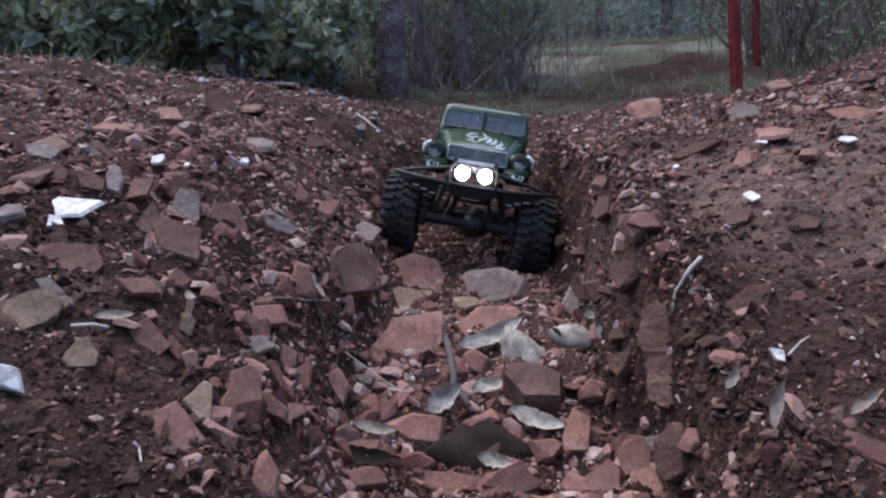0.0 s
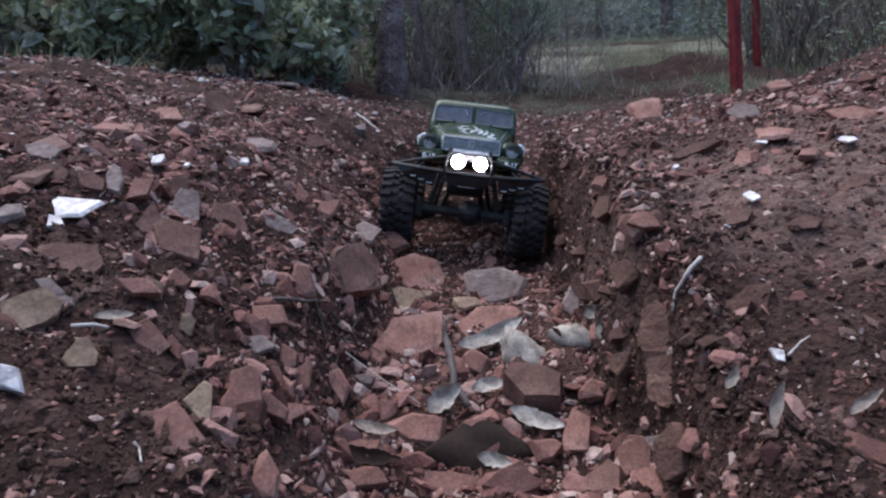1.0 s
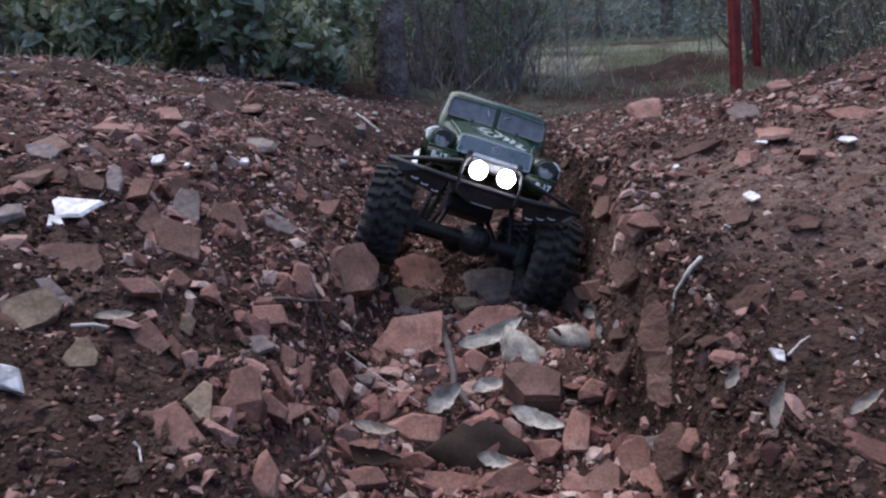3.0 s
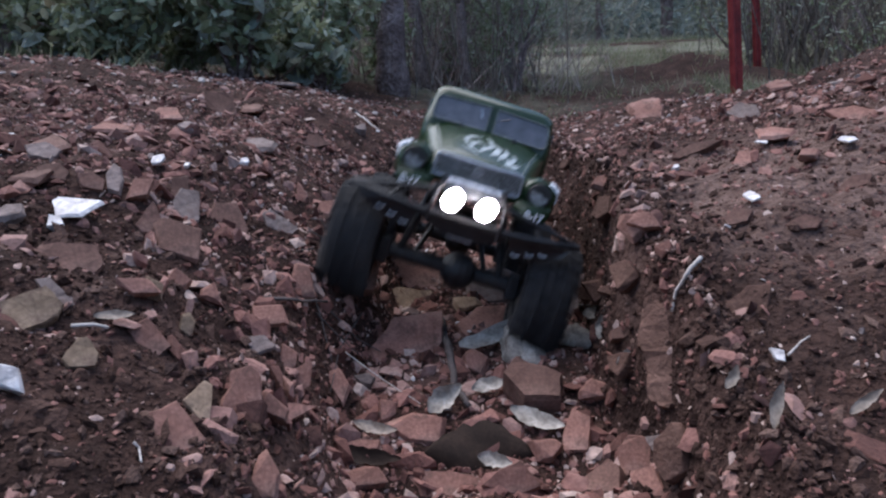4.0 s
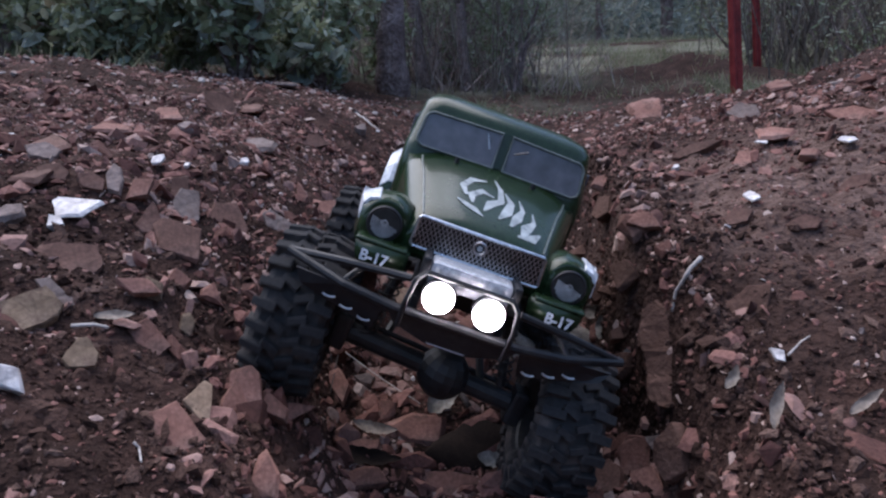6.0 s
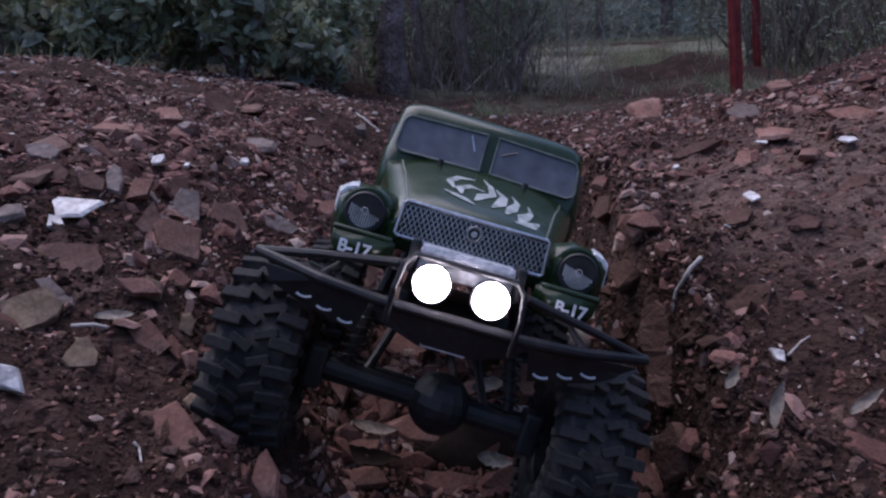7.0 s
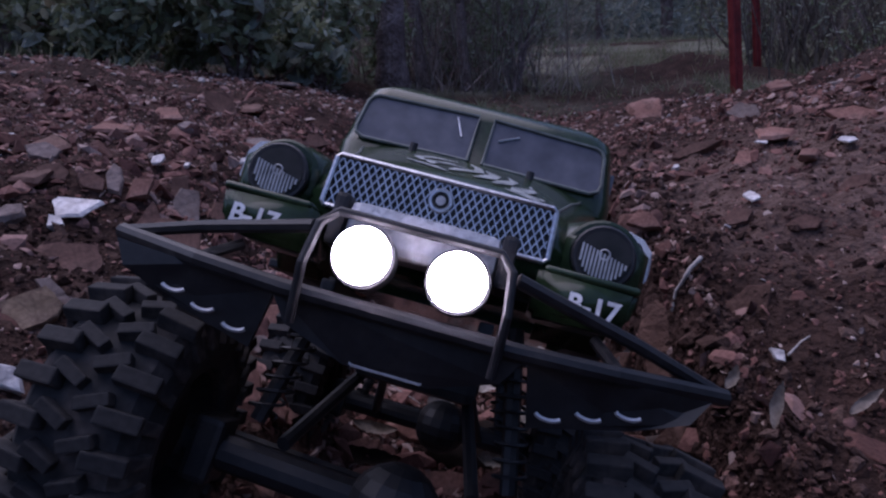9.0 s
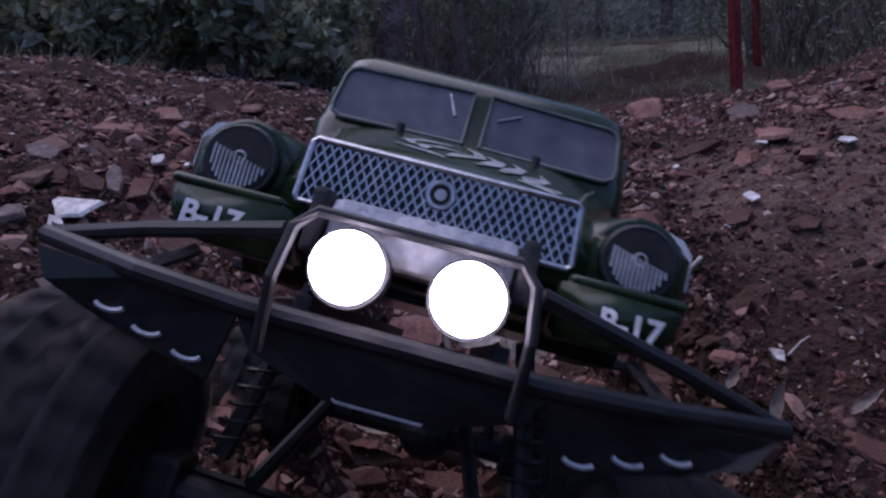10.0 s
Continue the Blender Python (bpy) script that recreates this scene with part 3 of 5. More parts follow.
rock(RED_ROCK, -0.138, 0.597, 0.0200, 0.0299, 0.0080, 50, 0, 13, 91)
rock(RED_ROCK, -0.070, 0.564, 0.0440, 0.0228, 0.0091, 35, 0, 7, 93)
rock(RED_ROCK, -0.110, 0.402, 0.0209, 0.0321, 0.0084, 50, 0, 15, 94)
rock(RED_ROCK, 0.182, 0.665, 0.0325, 0.0306, 0.0153, 55, 0, -15, 98)
rock(RED_ROCK, 0.190, 0.657, 0.0319, 0.0246, 0.0098, 50, 0, -16, 99)
rock(GREY_ROCK, -0.176, 1.549, 0.0317, 0.0349, 0.0190, 30, 0, 6, 100)
rock(GREY_ROCK, -0.334, 0.934, 0.0220, 0.0242, 0.0057, 30, 0, 20, 101)
rock(RED_ROCK, -0.421, 1.109, 0.0522, 0.0492, 0.0091, 20, 0, 21, 102)
rock(BROWN_ROCK, -0.358, 1.369, 0.0536, 0.0589, 0.0089, 15, 0, 15, 103)
rock(RED_ROCK, 0.085, 1.212, 0.0296, 0.0294, 0.0128, 30, 0, -4, 104)
rock(RED_ROCK, -0.403, 0.877, 0.0483, 0.0373, 0.0072, 20, 0, 25, 105)
rock(RED_ROCK, 0.410, 0.887, 0.0490, 0.0475, 0.0073, 15, 0, -25, 106)
rock(RED_ROCK, 0.391, 0.764, 0.0242, 0.0264, 0.0094, 30, 0, -27, 107)
slab(TAN_ROCK, -0.154, 0.428, 0.132, 0.0228, 0.0362, 0.0027, 44, 49, ((-0.50, 0.25), (0.36, 0.50), (0.50, 0.36), (-0.22, -0.50)), 1)
slab(RED_ROCK, -0.157, 0.396, 0.128, 0.0305, 0.0461, 0.0040, 40, 44, ((-0.41, 0.45), (0.17, 0.50), (0.50, -0.50), (-0.48, -0.25), (-0.50, -0.02)), 2)
slab(RED_ROCK, -0.208, 0.480, 0.161, 0.0242, 0.0312, 0.0044, 49, 44, ((-0.50, 0.34), (0.11, 0.50), (0.50, -0.32), (0.03, -0.50), (-0.46, -0.09)), 3)
slab(TAN_ROCK, -0.233, 0.431, 0.166, 0.0221, 0.0240, 0.0066, 45, 44, ((-0.50, -0.06), (0.12, 0.50), (0.37, 0.46), (0.50, -0.14), (0.28, -0.50), (-0.39, -0.35)), 4)
slab(TAN_ROCK, -0.279, 0.458, 0.185, 0.0438, 0.0335, 0.0117, 46, 41, ((-0.41, 0.29), (0.34, 0.50), (0.50, -0.02), (0.38, -0.26), (-0.28, -0.50), (-0.50, -0.34)), 5)
slab(GREY_ROCK, -0.267, 0.479, 0.191, 0.0268, 0.0346, 0.0032, 48, 38, ((-0.50, 0.50), (-0.15, 0.50), (0.50, -0.36), (0.24, -0.50), (-0.32, 0.12)), 6)
slab(BROWN_ROCK, -0.290, 0.536, 0.204, 0.0500, 0.0372, 0.0130, 45, 42, ((-0.47, 0.30), (-0.28, 0.50), (0.50, 0.28), (0.45, -0.31), (0.23, -0.50), (-0.50, -0.17)), 7)
slab(RED_ROCK, -0.040, 0.795, 0.047, 0.1042, 0.0871, 0.0218, 36, 19, ((-0.50, -0.06), (-0.13, 0.45), (0.50, 0.50), (0.38, -0.05), (-0.03, -0.50), (-0.45, -0.28)), 8)
slab(BROWN_ROCK, -0.116, 0.827, 0.130, 0.0840, 0.0635, 0.0318, 61, 42, ((-0.42, 0.11), (-0.13, 0.47), (0.33, 0.50), (0.50, -0.01), (0.26, -0.50), (-0.50, -0.47)), 9)
slab(RED_ROCK, -0.052, 1.111, 0.056, 0.1072, 0.0814, 0.0285, 43, 31, ((-0.50, -0.11), (-0.27, 0.36), (0.16, 0.50), (0.46, 0.17), (0.50, -0.21), (0.31, -0.50), (-0.34, -0.30)), 10)
slab(TAN_ROCK, -0.054, 0.973, 0.053, 0.0986, 0.0479, 0.0144, 47, 36, ((-0.50, 0.33), (-0.06, 0.50), (0.47, 0.18), (0.50, -0.30), (-0.01, -0.50), (-0.44, -0.14)), 11)
slab(BROWN_ROCK, 0.089, 0.668, 0.046, 0.06, 0.05, 0.03, 20, -10, ((-0.5, 0.0), (-0.3, 0.5), (0.5, 0.22), (0.48, -0.4), (-0.1, -0.5)), 12)
slab(RED_ROCK, 0.128, 0.616, 0.023, 0.0268, 0.0455, 0.0161, 43, -28, ((-0.50, -0.16), (-0.44, 0.50), (0.30, 0.38), (0.50, -0.35), (-0.28, -0.50)), 13)
slab(CLAY, 0.191, 0.572, 0.117, 0.066, 0.088, 0.022, 67, -50, ((-0.48, 0.36), (-0.3, 0.5), (-0.02, 0.46), (0.16, 0.12), (0.33, -0.08), (0.5, -0.4), (0.2, -0.5), (0.0, -0.44), (-0.2, -0.12), (-0.42, 0.1)), 14)
slab(RED_ROCK, 0.174, 0.563, 0.026, 0.0522, 0.0411, 0.0123, 62, -51, ((-0.50, -0.04), (-0.36, 0.37), (0.27, 0.50), (0.50, -0.03), (-0.24, -0.50)), 15)
slab(RED_ROCK, 0.186, 0.499, 0.060, 0.0370, 0.0272, 0.0082, 59, -56, ((-0.50, -0.31), (-0.10, 0.50), (0.50, -0.22), (-0.14, -0.50)), 16)
slab(BROWN_ROCK, 0.141, 0.556, 0.008, 0.0395, 0.0372, 0.0149, 41, -47, ((-0.50, -0.25), (-0.20, 0.50), (0.16, 0.45), (0.50, -0.14), (-0.27, -0.50)), 17)
slab(GREY_ROCK, 0.180, 0.549, 0.049, 0.0247, 0.0165, 0.0049, 63, -53, ((-0.50, -0.01), (0.21, 0.50), (0.50, -0.03), (-0.05, -0.50)), 18)
slab(RED_ROCK, 0.169, 0.526, 0.023, 0.0399, 0.0288, 0.0086, 55, -56, ((-0.50, 0.06), (-0.08, 0.50), (0.50, -0.05), (-0.18, -0.50)), 19)
slab(RED_ROCK, 0.004, 0.574, -0.005, 0.0879, 0.0241, 0.0072, 34, -2, ((-0.50, -0.07), (-0.35, 0.48), (0.05, 0.50), (0.45, 0.14), (0.50, -0.40), (-0.45, -0.50)), 20)
slab(CLAY, 0.235, 0.528, 0.171, 0.0332, 0.0459, 0.0033, 57, -40, ((-0.50, -0.03), (-0.11, 0.37), (0.40, 0.50), (0.50, -0.24), (0.08, -0.50), (-0.32, -0.43)), 21)
slab(RED_ROCK, 0.057, 0.853, 0.056, 0.0849, 0.0531, 0.0159, 36, -7, ((-0.50, -0.13), (-0.19, 0.46), (0.38, 0.50), (0.50, 0.28), (0.18, -0.41), (-0.31, -0.50)), 22)
slab(RED_ROCK, -0.119, 0.510, 0.093, 0.0524, 0.0140, 0.0042, 52, 56, ((-0.50, -0.15), (0.00, 0.50), (0.50, -0.45), (0.18, -0.47), (-0.24, -0.50)), 23)
slab(RED_ROCK, -0.149, 0.462, 0.116, 0.0271, 0.0421, 0.0108, 46, 50, ((-0.27, 0.08), (0.50, 0.50), (0.49, 0.05), (-0.04, -0.48), (-0.50, -0.50)), 24)
slab(RED_ROCK, -0.171, 0.607, 0.135, 0.0232, 0.0243, 0.0070, 52, 47, ((-0.24, 0.50), (0.12, 0.18), (0.50, -0.46), (-0.19, -0.50), (-0.50, 0.09)), 25)
slab(BROWN_ROCK, -0.232, 0.743, 0.199, 0.0468, 0.0575, 0.0070, 51, 46, ((-0.50, 0.04), (-0.05, 0.50), (0.50, 0.45), (0.49, -0.16), (0.22, -0.50), (-0.49, -0.41)), 26)
slab(GREY_ROCK, -0.188, 0.808, 0.192, 0.0391, 0.0414, 0.0059, 51, 32, ((-0.50, 0.30), (-0.22, 0.50), (0.50, -0.29), (0.09, -0.50), (-0.43, -0.08)), 27)
slab(BROWN_ROCK, -0.273, 0.645, 0.221, 0.0256, 0.0361, 0.0077, 55, 39, ((-0.50, -0.16), (0.38, 0.50), (0.50, -0.13), (0.30, -0.50), (-0.32, -0.39)), 28)
slab(GREY_ROCK, -0.261, 0.706, 0.223, 0.0441, 0.0462, 0.0088, 51, 45, ((-0.50, -0.13), (0.09, 0.50), (0.50, 0.36), (0.20, -0.42), (-0.29, -0.50)), 29)
slab(BROWN_ROCK, -0.424, 1.344, 0.324, 0.0736, 0.0589, 0.0235, 48, 31, ((-0.50, -0.21), (-0.11, 0.50), (0.50, 0.40), (0.44, -0.50), (-0.11, -0.37)), 30)
slab(BROWN_ROCK, -0.237, 1.280, 0.265, 0.0745, 0.0314, 0.0063, 55, 29, ((-0.50, 0.15), (0.19, 0.50), (0.50, -0.29), (-0.19, -0.50)), 31)
slab(BROWN_ROCK, -0.322, 0.648, 0.255, 0.0229, 0.0232, 0.0069, 53, 36, ((-0.50, 0.27), (0.03, 0.50), (0.50, 0.02), (0.33, -0.50), (-0.39, -0.27)), 32)
slab(GREY_ROCK, -0.414, 0.741, 0.276, 0.0342, 0.0275, 0.0082, 45, 27, ((-0.50, 0.33), (0.06, 0.50), (0.50, -0.00), (0.22, -0.50), (-0.37, -0.24)), 33)
slab(BROWN_ROCK, -0.354, 0.645, 0.263, 0.0268, 0.0222, 0.0067, 47, 30, ((-0.50, 0.34), (0.25, 0.50), (0.50, -0.02), (0.35, -0.50), (-0.38, -0.35)), 34)
slab(RED_ROCK, 0.526, 1.858, 0.306, 0.0780, 0.0678, 0.0271, 45, -20, ((-0.50, -0.07), (0.06, 0.50), (0.50, 0.34), (0.49, -0.30), (-0.28, -0.50)), 35)
slab(GREY_ROCK, 0.519, 1.244, 0.312, 0.0610, 0.0446, 0.0178, 46, -29, ((-0.50, -0.01), (-0.16, 0.50), (0.31, 0.30), (0.50, -0.26), (0.03, -0.50)), 36)
slab(BROWN_ROCK, 0.329, 0.926, 0.268, 0.0582, 0.0360, 0.0072, 43, -29, ((-0.50, -0.42), (-0.16, 0.27), (0.50, 0.50), (0.26, 0.11), (-0.33, -0.50)), 37)
slab(BROWN_ROCK, 0.271, 0.645, 0.222, 0.0242, 0.0222, 0.0067, 46, -31, ((-0.50, -0.19), (-0.12, 0.50), (0.50, 0.40), (0.38, -0.20), (-0.25, -0.50)), 38)
slab(BROWN_ROCK, 0.317, 0.617, 0.222, 0.0313, 0.0167, 0.0050, 53, -23, ((-0.50, -0.26), (0.02, 0.50), (0.50, 0.33), (0.36, -0.26), (-0.25, -0.50)), 39)
slab(BROWN_ROCK, 0.399, 0.688, 0.249, 0.0304, 0.0240, 0.0072, 49, -30, ((-0.50, -0.43), (-0.07, 0.36), (0.50, 0.50), (0.47, 0.03), (-0.18, -0.50)), 40)
slab(RED_ROCK, 0.537, 0.942, 0.315, 0.0734, 0.0245, 0.0061, 44, -42, ((-0.50, 0.07), (-0.04, 0.50), (0.49, 0.08), (0.50, -0.47), (-0.15, -0.50)), 41)
slab(RED_ROCK, 0.332, 0.789, 0.263, 0.0199, 0.0292, 0.0099, 42, -25, ((-0.50, -0.32), (-0.30, 0.49), (0.29, 0.50), (0.50, -0.19), (0.01, -0.50)), 42)
leaf(DARK_LEAF, 0.034, 0.6, 0.102, 0.056, 42, 3, -3, -0.22, "large dark brown dry leaf, curled, on the rut floor", 0.016)
leaf(GREY_LEAF, 0.089, 0.745, 0.082, 0.062, 60, 108, -7, -0.8, "pale grey curled dry gum leaf")
leaf(GREY_LEAF, 0.150, 0.781, 0.0619, 0.0421, 55, -10, -12, -0.6, "pale grey curled dry gum leaf")
leaf(GREY_LEAF, 0.058, 0.793, 0.0827, 0.0265, 45, 28, -4, 0.3, "pale grey curled dry gum leaf")
leaf(GREY_LEAF, 0.001, 0.657, 0.0418, 0.0244, 50, 40, -0, 0.5, "pale grey curled dry gum leaf")
leaf(GREY_LEAF, 0.089, 0.630, 0.0539, 0.0211, 35, -18, -8, 0.25, "pale grey curled dry gum leaf")
leaf(GREY_LEAF, 0.046, 0.678, 0.0356, 0.0181, 40, 15, -4, 0.3, "pale grey curled dry gum leaf")
leaf(DARK_LEAF, -0.072, 0.579, 0.0701, 0.0183, 40, -12, 7, 0.3, "dark brown dry leaf lying among stones")
leaf(GREY_LEAF, 0.046, 0.582, 0.0312, 0.0154, 50, -10, -5, 0.3, "pale grey curled dry gum leaf")
leaf(TAN_LEAF, 0.208, 0.415, 0.0297, 0.0085, 70, 85, -27, 0.4, "tan dry leaf stuck in the soil bank")
leaf(TAN_LEAF, 0.198, 0.458, 0.0180, 0.0086, 65, 70, -23, 0.4, "tan dry leaf stuck in the soil bank")
leaf(TAN_LEAF, 0.266, 0.419, 0.0250, 0.0072, 65, 50, -32, 0.3, "tan dry leaf stuck in the soil bank")
leaf(GREY_LEAF, 0.170, 0.732, 0.0342, 0.0123, 65, 80, -13, 0.4, "pale grey curled dry gum leaf")
leaf(GREY_LEAF, 0.172, 0.625, 0.0317, 0.0098, 55, 45, -15, 0.3, "pale grey curled dry gum leaf")
leaf(GREY_LEAF, 0.178, 0.806, 0.0268, 0.0151, 60, 10, -12, 0.3, "pale grey curled dry gum leaf")
leaf(TAN_LEAF, -0.063, 0.614, 0.0421, 0.0138, 40, -15, 6, 0.3, "tan dry leaf lying among stones")
leaf(TAN_LEAF, -0.225, 0.468, 0.0257, 0.0084, 40, -5, 26, 0.3, "tan dry leaf lying among stones")
twig([(-0.003, 0.871, 0.056), (0.007, 0.759, 0.054), (0.012, 0.685, 0.044), (0.026, 0.653, 0.036)], 0.0052, DARK_TWIG, "dark grey piece of bark among the stones")
twig([(-0.169, 0.645, 0.148), (-0.145, 0.667, 0.140), (-0.124, 0.735, 0.120)], 0.0022, DARK_TWIG, "thin dark dead twig across the rut")
twig([(0.210, 0.564, 0.205), (0.197, 0.559, 0.190), (0.192, 0.568, 0.174), (0.190, 0.567, 0.157)], 0.002, PALE_TWIG, "pale bleached root sticking from the bank")
twig([(-0.105, 0.719, 0.069), (-0.061, 0.698, 0.045), (-0.022, 0.650, 0.040)], 0.0007, PALE_TWIG, "thin straw-coloured grass stalk")
twig([(-0.094, 0.790, 0.091), (-0.109, 0.712, 0.074), (-0.108, 0.641, 0.056)], 0.0008, DARK_TWIG, "thin dark rootlet hanging down the side")
twig([(-0.170, 0.361, 0.142), (-0.167, 0.361, 0.139), (-0.161, 0.350, 0.136)], 0.0009, PALE_TWIG, "short pale rootlet in the dirt")
twig([(0.236, 0.462, 0.156), (0.246, 0.467, 0.164), (0.256, 0.474, 0.166)], 0.0009, PALE_TWIG, "short pale rootlet in the bank")
twig([(-0.132, 0.711, 0.114), (-0.111, 0.722, 0.086), (-0.088, 0.731, 0.058)], 0.0009, DARK_TWIG, "thin dark rootlet hanging down the side")
twig([(-0.245, 0.450, 0.180), (-0.233, 0.454, 0.180), (-0.224, 0.456, 0.178)], 0.0017, PALE_TWIG, "bleached white stick lying on the bank")
twig([(-0.100, 0.956, 0.135), (-0.091, 0.917, 0.116), (-0.086, 0.902, 0.100)], 0.0008, PALE_TWIG, "thin straw-coloured grass stalk")
twig([(-0.239, 1.861, 0.327), (-0.177, 1.686, 0.297), (-0.151, 1.658, 0.279)], 0.003, PALE_TWIG, "pale dry stick on the bank top")
twig([(0.183, 0.922, 0.064), (0.178, 0.753, 0.110), (0.175, 0.646, 0.142)], 0.0018, DARK_TWIG, "thin dark dead twig across the rut")


# lumps of clay in the steep side, and rootlets on the other one
clay_rng = random.Random(5)
for k in range(16):
    y = 0.5 + 0.055 * k + clay_rng.uniform(-0.02, 0.02)
    x = float(np.interp(y, [0, 0.5, 1.1, 1.6, 2.2], [0.02, 0.01, 0.03, 0.05, 0.1])) + clay_rng.uniform(0.155, 0.176)
    w = clay_rng.uniform(0.02, 0.04)
    if abs(y - 0.57) > 0.05:
        rock(CLAY, x, y, w, w * clay_rng.uniform(0.7, 1.2), w * 0.45, clay_rng.uniform(55, 80), clay_rng.uniform(-40, 40), clay_rng.uniform(-70, -40), 300 + k)
for k in range(9):
    x, y = clay_rng.uniform(-0.165, -0.115), clay_rng.uniform(0.66, 0.88)
    dx, dy = clay_rng.uniform(0.012, 0.03), clay_rng.uniform(-0.045, 0.03)
    way_down = [(x + dx * q, y + dy * q) for q in (0, 1, 2)]
    twig([(p, q, float(ground_height(p, q)) + 0.006 + 0.008 * (j == 1)) for j, (p, q) in enumerate(way_down)], clay_rng.uniform(0.0006, 0.0011), DARK_TWIG, "thin dark rootlet hanging down the side")


# loose stones nearest the camera, one by one
def loose_stones():
    rng = np.random.default_rng(9)
    meshes = []
    for k, (v, f) in enumerate(SHARDS):
        me = bpy.data.meshes.new("stone")
        me.from_pydata((v * 0.021).tolist(), [], f.tolist())
        me.polygons.foreach_set("use_smooth", [False] * len(me.polygons))
        me.materials.append(STONE)
        meshes.append(me)
    n = 280
    y = rng.uniform(0.42, 0.95, n)
    x = rng.uniform(-0.42, 0.28, n) * (y + 0.1) + 0.02
    R = slope_turn(x, y) @ turns(rng, n, 0.5)
    s = rng.uniform(0.6, 1.5, n)
    z = ground_height(x, y)
    for k in range(n):
        ob = new("stone", meshes[k % len(meshes)])
        ob.parent = ground
        m = Matrix(R[k].tolist()).to_4x4()
        ob.matrix_local = Matrix.Translation((x[k], y[k], z[k] + 0.002)) @ m @ Matrix.Diagonal((s[k], s[k], s[k], 1))


loose_stones()


# ---- beyond the rut: grass, shrubs, trees, posts ----
GRASS = material("grass", [(0.12, 0.15, 0.08), (0.22, 0.24, 0.15), (0.4, 0.38, 0.29)], 0.9, scale=3, detail=40, bump=0, island="Island", spec=0.1)
LEAF = material("leaf", [(0.2, 0.17, 0.125), (0.19, 0.23, 0.13), (0.28, 0.33, 0.21), (0.38, 0.43, 0.32), (0.52, 0.56, 0.46)], 0.85, scale=3, detail=60, bump=0, island="Island", spec=0.1)
# leaf colours paled to carry the haze of distance
HAZY_LEAF = material("leaf with painted haze", [(0.2, 0.215, 0.17), (0.29, 0.31, 0.26), (0.4, 0.42, 0.37)], 0.95, scale=1, detail=20, bump=0, island="Island", spec=0.05)
PALE_LEAF = material("pale leaf", [(0.22, 0.29, 0.25), (0.42, 0.5, 0.46), (0.62, 0.69, 0.65)], 0.5, scale=5, detail=60, bump=0, island="Island", spec=0.4)
BARK = material("bark", [(0.11, 0.082, 0.078), (0.26, 0.2, 0.19), (0.42, 0.345, 0.33)], 0.95, scale=14, detail=60, bump=1.0, depth=0.03, spec=0.1)
TWIG = material("twig", [(0.08, 0.065, 0.055), (0.15, 0.125, 0.105), (0.22, 0.19, 0.16)], 0.9, scale=20, detail=90, bump=0.3, spec=0.1)
RED_PAINT = material("red paint", [(0.14, 0.018, 0.018), (0.23, 0.026, 0.026), (0.3, 0.05, 0.045)], 0.6, scale=18, detail=120, bump=0.3, spec=0.3)
DARK_STEEL = material("dark steel", [(0.02, 0.02, 0.02), (0.05, 0.045, 0.04)], 0.7, scale=18, detail=120, bump=0.3, spec=0.3)


def thin(m, share=0.4):
    """A leaf: part of the light passes through it."""
    nt = m.node_tree
    N, L = nt.nodes, nt.links
    bsdf = N["Principled BSDF"]
    through_leaf = N.new("ShaderNodeBsdfTranslucent")
    L.new(bsdf.inputs["Base Color"].links[0].from_socket, through_leaf.inputs["Color"])
    both = N.new("ShaderNodeMixShader")
    both.inputs[0].default_value = share
    L.new(bsdf.outputs[0], both.inputs[1])
    L.new(through_leaf.outputs[0], both.inputs[2])
    L.new(both.outputs[0], N["Material Output"].inputs["Surface"])


for foliage in (GRASS, LEAF, HAZY_LEAF, PALE_LEAF):
    thin(foliage)


def blades(name, n, seed, spots, h, w, mat, bend=0.4):
    """Thin upright grass blades, each two triangles, at spots(rng, n)."""
    rng = np.random.default_rng(seed)
    x, y = spots(rng, n)
    n = len(x)
    z = ground_height(x, y) - 0.005
    hh = h * rng.uniform(0.4, 1.2, n)
    a = rng.uniform(0, math.tau, n)
    d = np.stack([np.cos(a), np.sin(a), 0 * a], -1)
    lean = np.stack([*(rng.normal(0, bend, (2, n)) * hh), hh], -1)
    p = np.stack([x, y, z], -1)
    V = np.stack([p - d * w, p + d * w, p + lean * 0.6 + d * w * 0.7, p + lean], 1).reshape(-1, 3)
    i = np.arange(n) * 4
    F = np.concatenate([np.stack([i, i + 1, i + 2], -1), np.stack([i, i + 2, i + 3], -1)])
    return tagged(mesh_object(name, V, F, mat), kind="stuff")


def leaf_cloud(bmv, rng, centre, radius, n, size, roundness=0.8):
    """Vertices and triangles of n bent leaves round a centre; appended to bmv."""
    d = rng.normal(0, 1, (n, 3))
    d /= np.linalg.norm(d, axis=1)[:, None]
    p = np.array(centre) + d * (rng.random(n) ** 0.5)[:, None] * np.array(radius)
    a = rng.normal(0, 1, (n, 3))
    a /= np.linalg.norm(a, axis=1)[:, None]
    b = np.cross(a, rng.normal(0, 1, (n, 3)))
    b /= np.linalg.norm(b, axis=1)[:, None]
    c = np.cross(a, b)
    s = (size * rng.uniform(0.5, 1.25, n))[:, None]
    w = s * roundness
    ring = [p - a * s, p - a * s * 0.4 + b * w * 0.45 + c * s * 0.1, p + a * s * 0.4 + b * w * 0.4 + c * s * 0.12, p + a * s,
            p + a * s * 0.4 - b * w * 0.4 + c * s * 0.12, p - a * s * 0.4 - b * w * 0.45 + c * s * 0.1]
    bmv.append(np.stack(ring, 1))


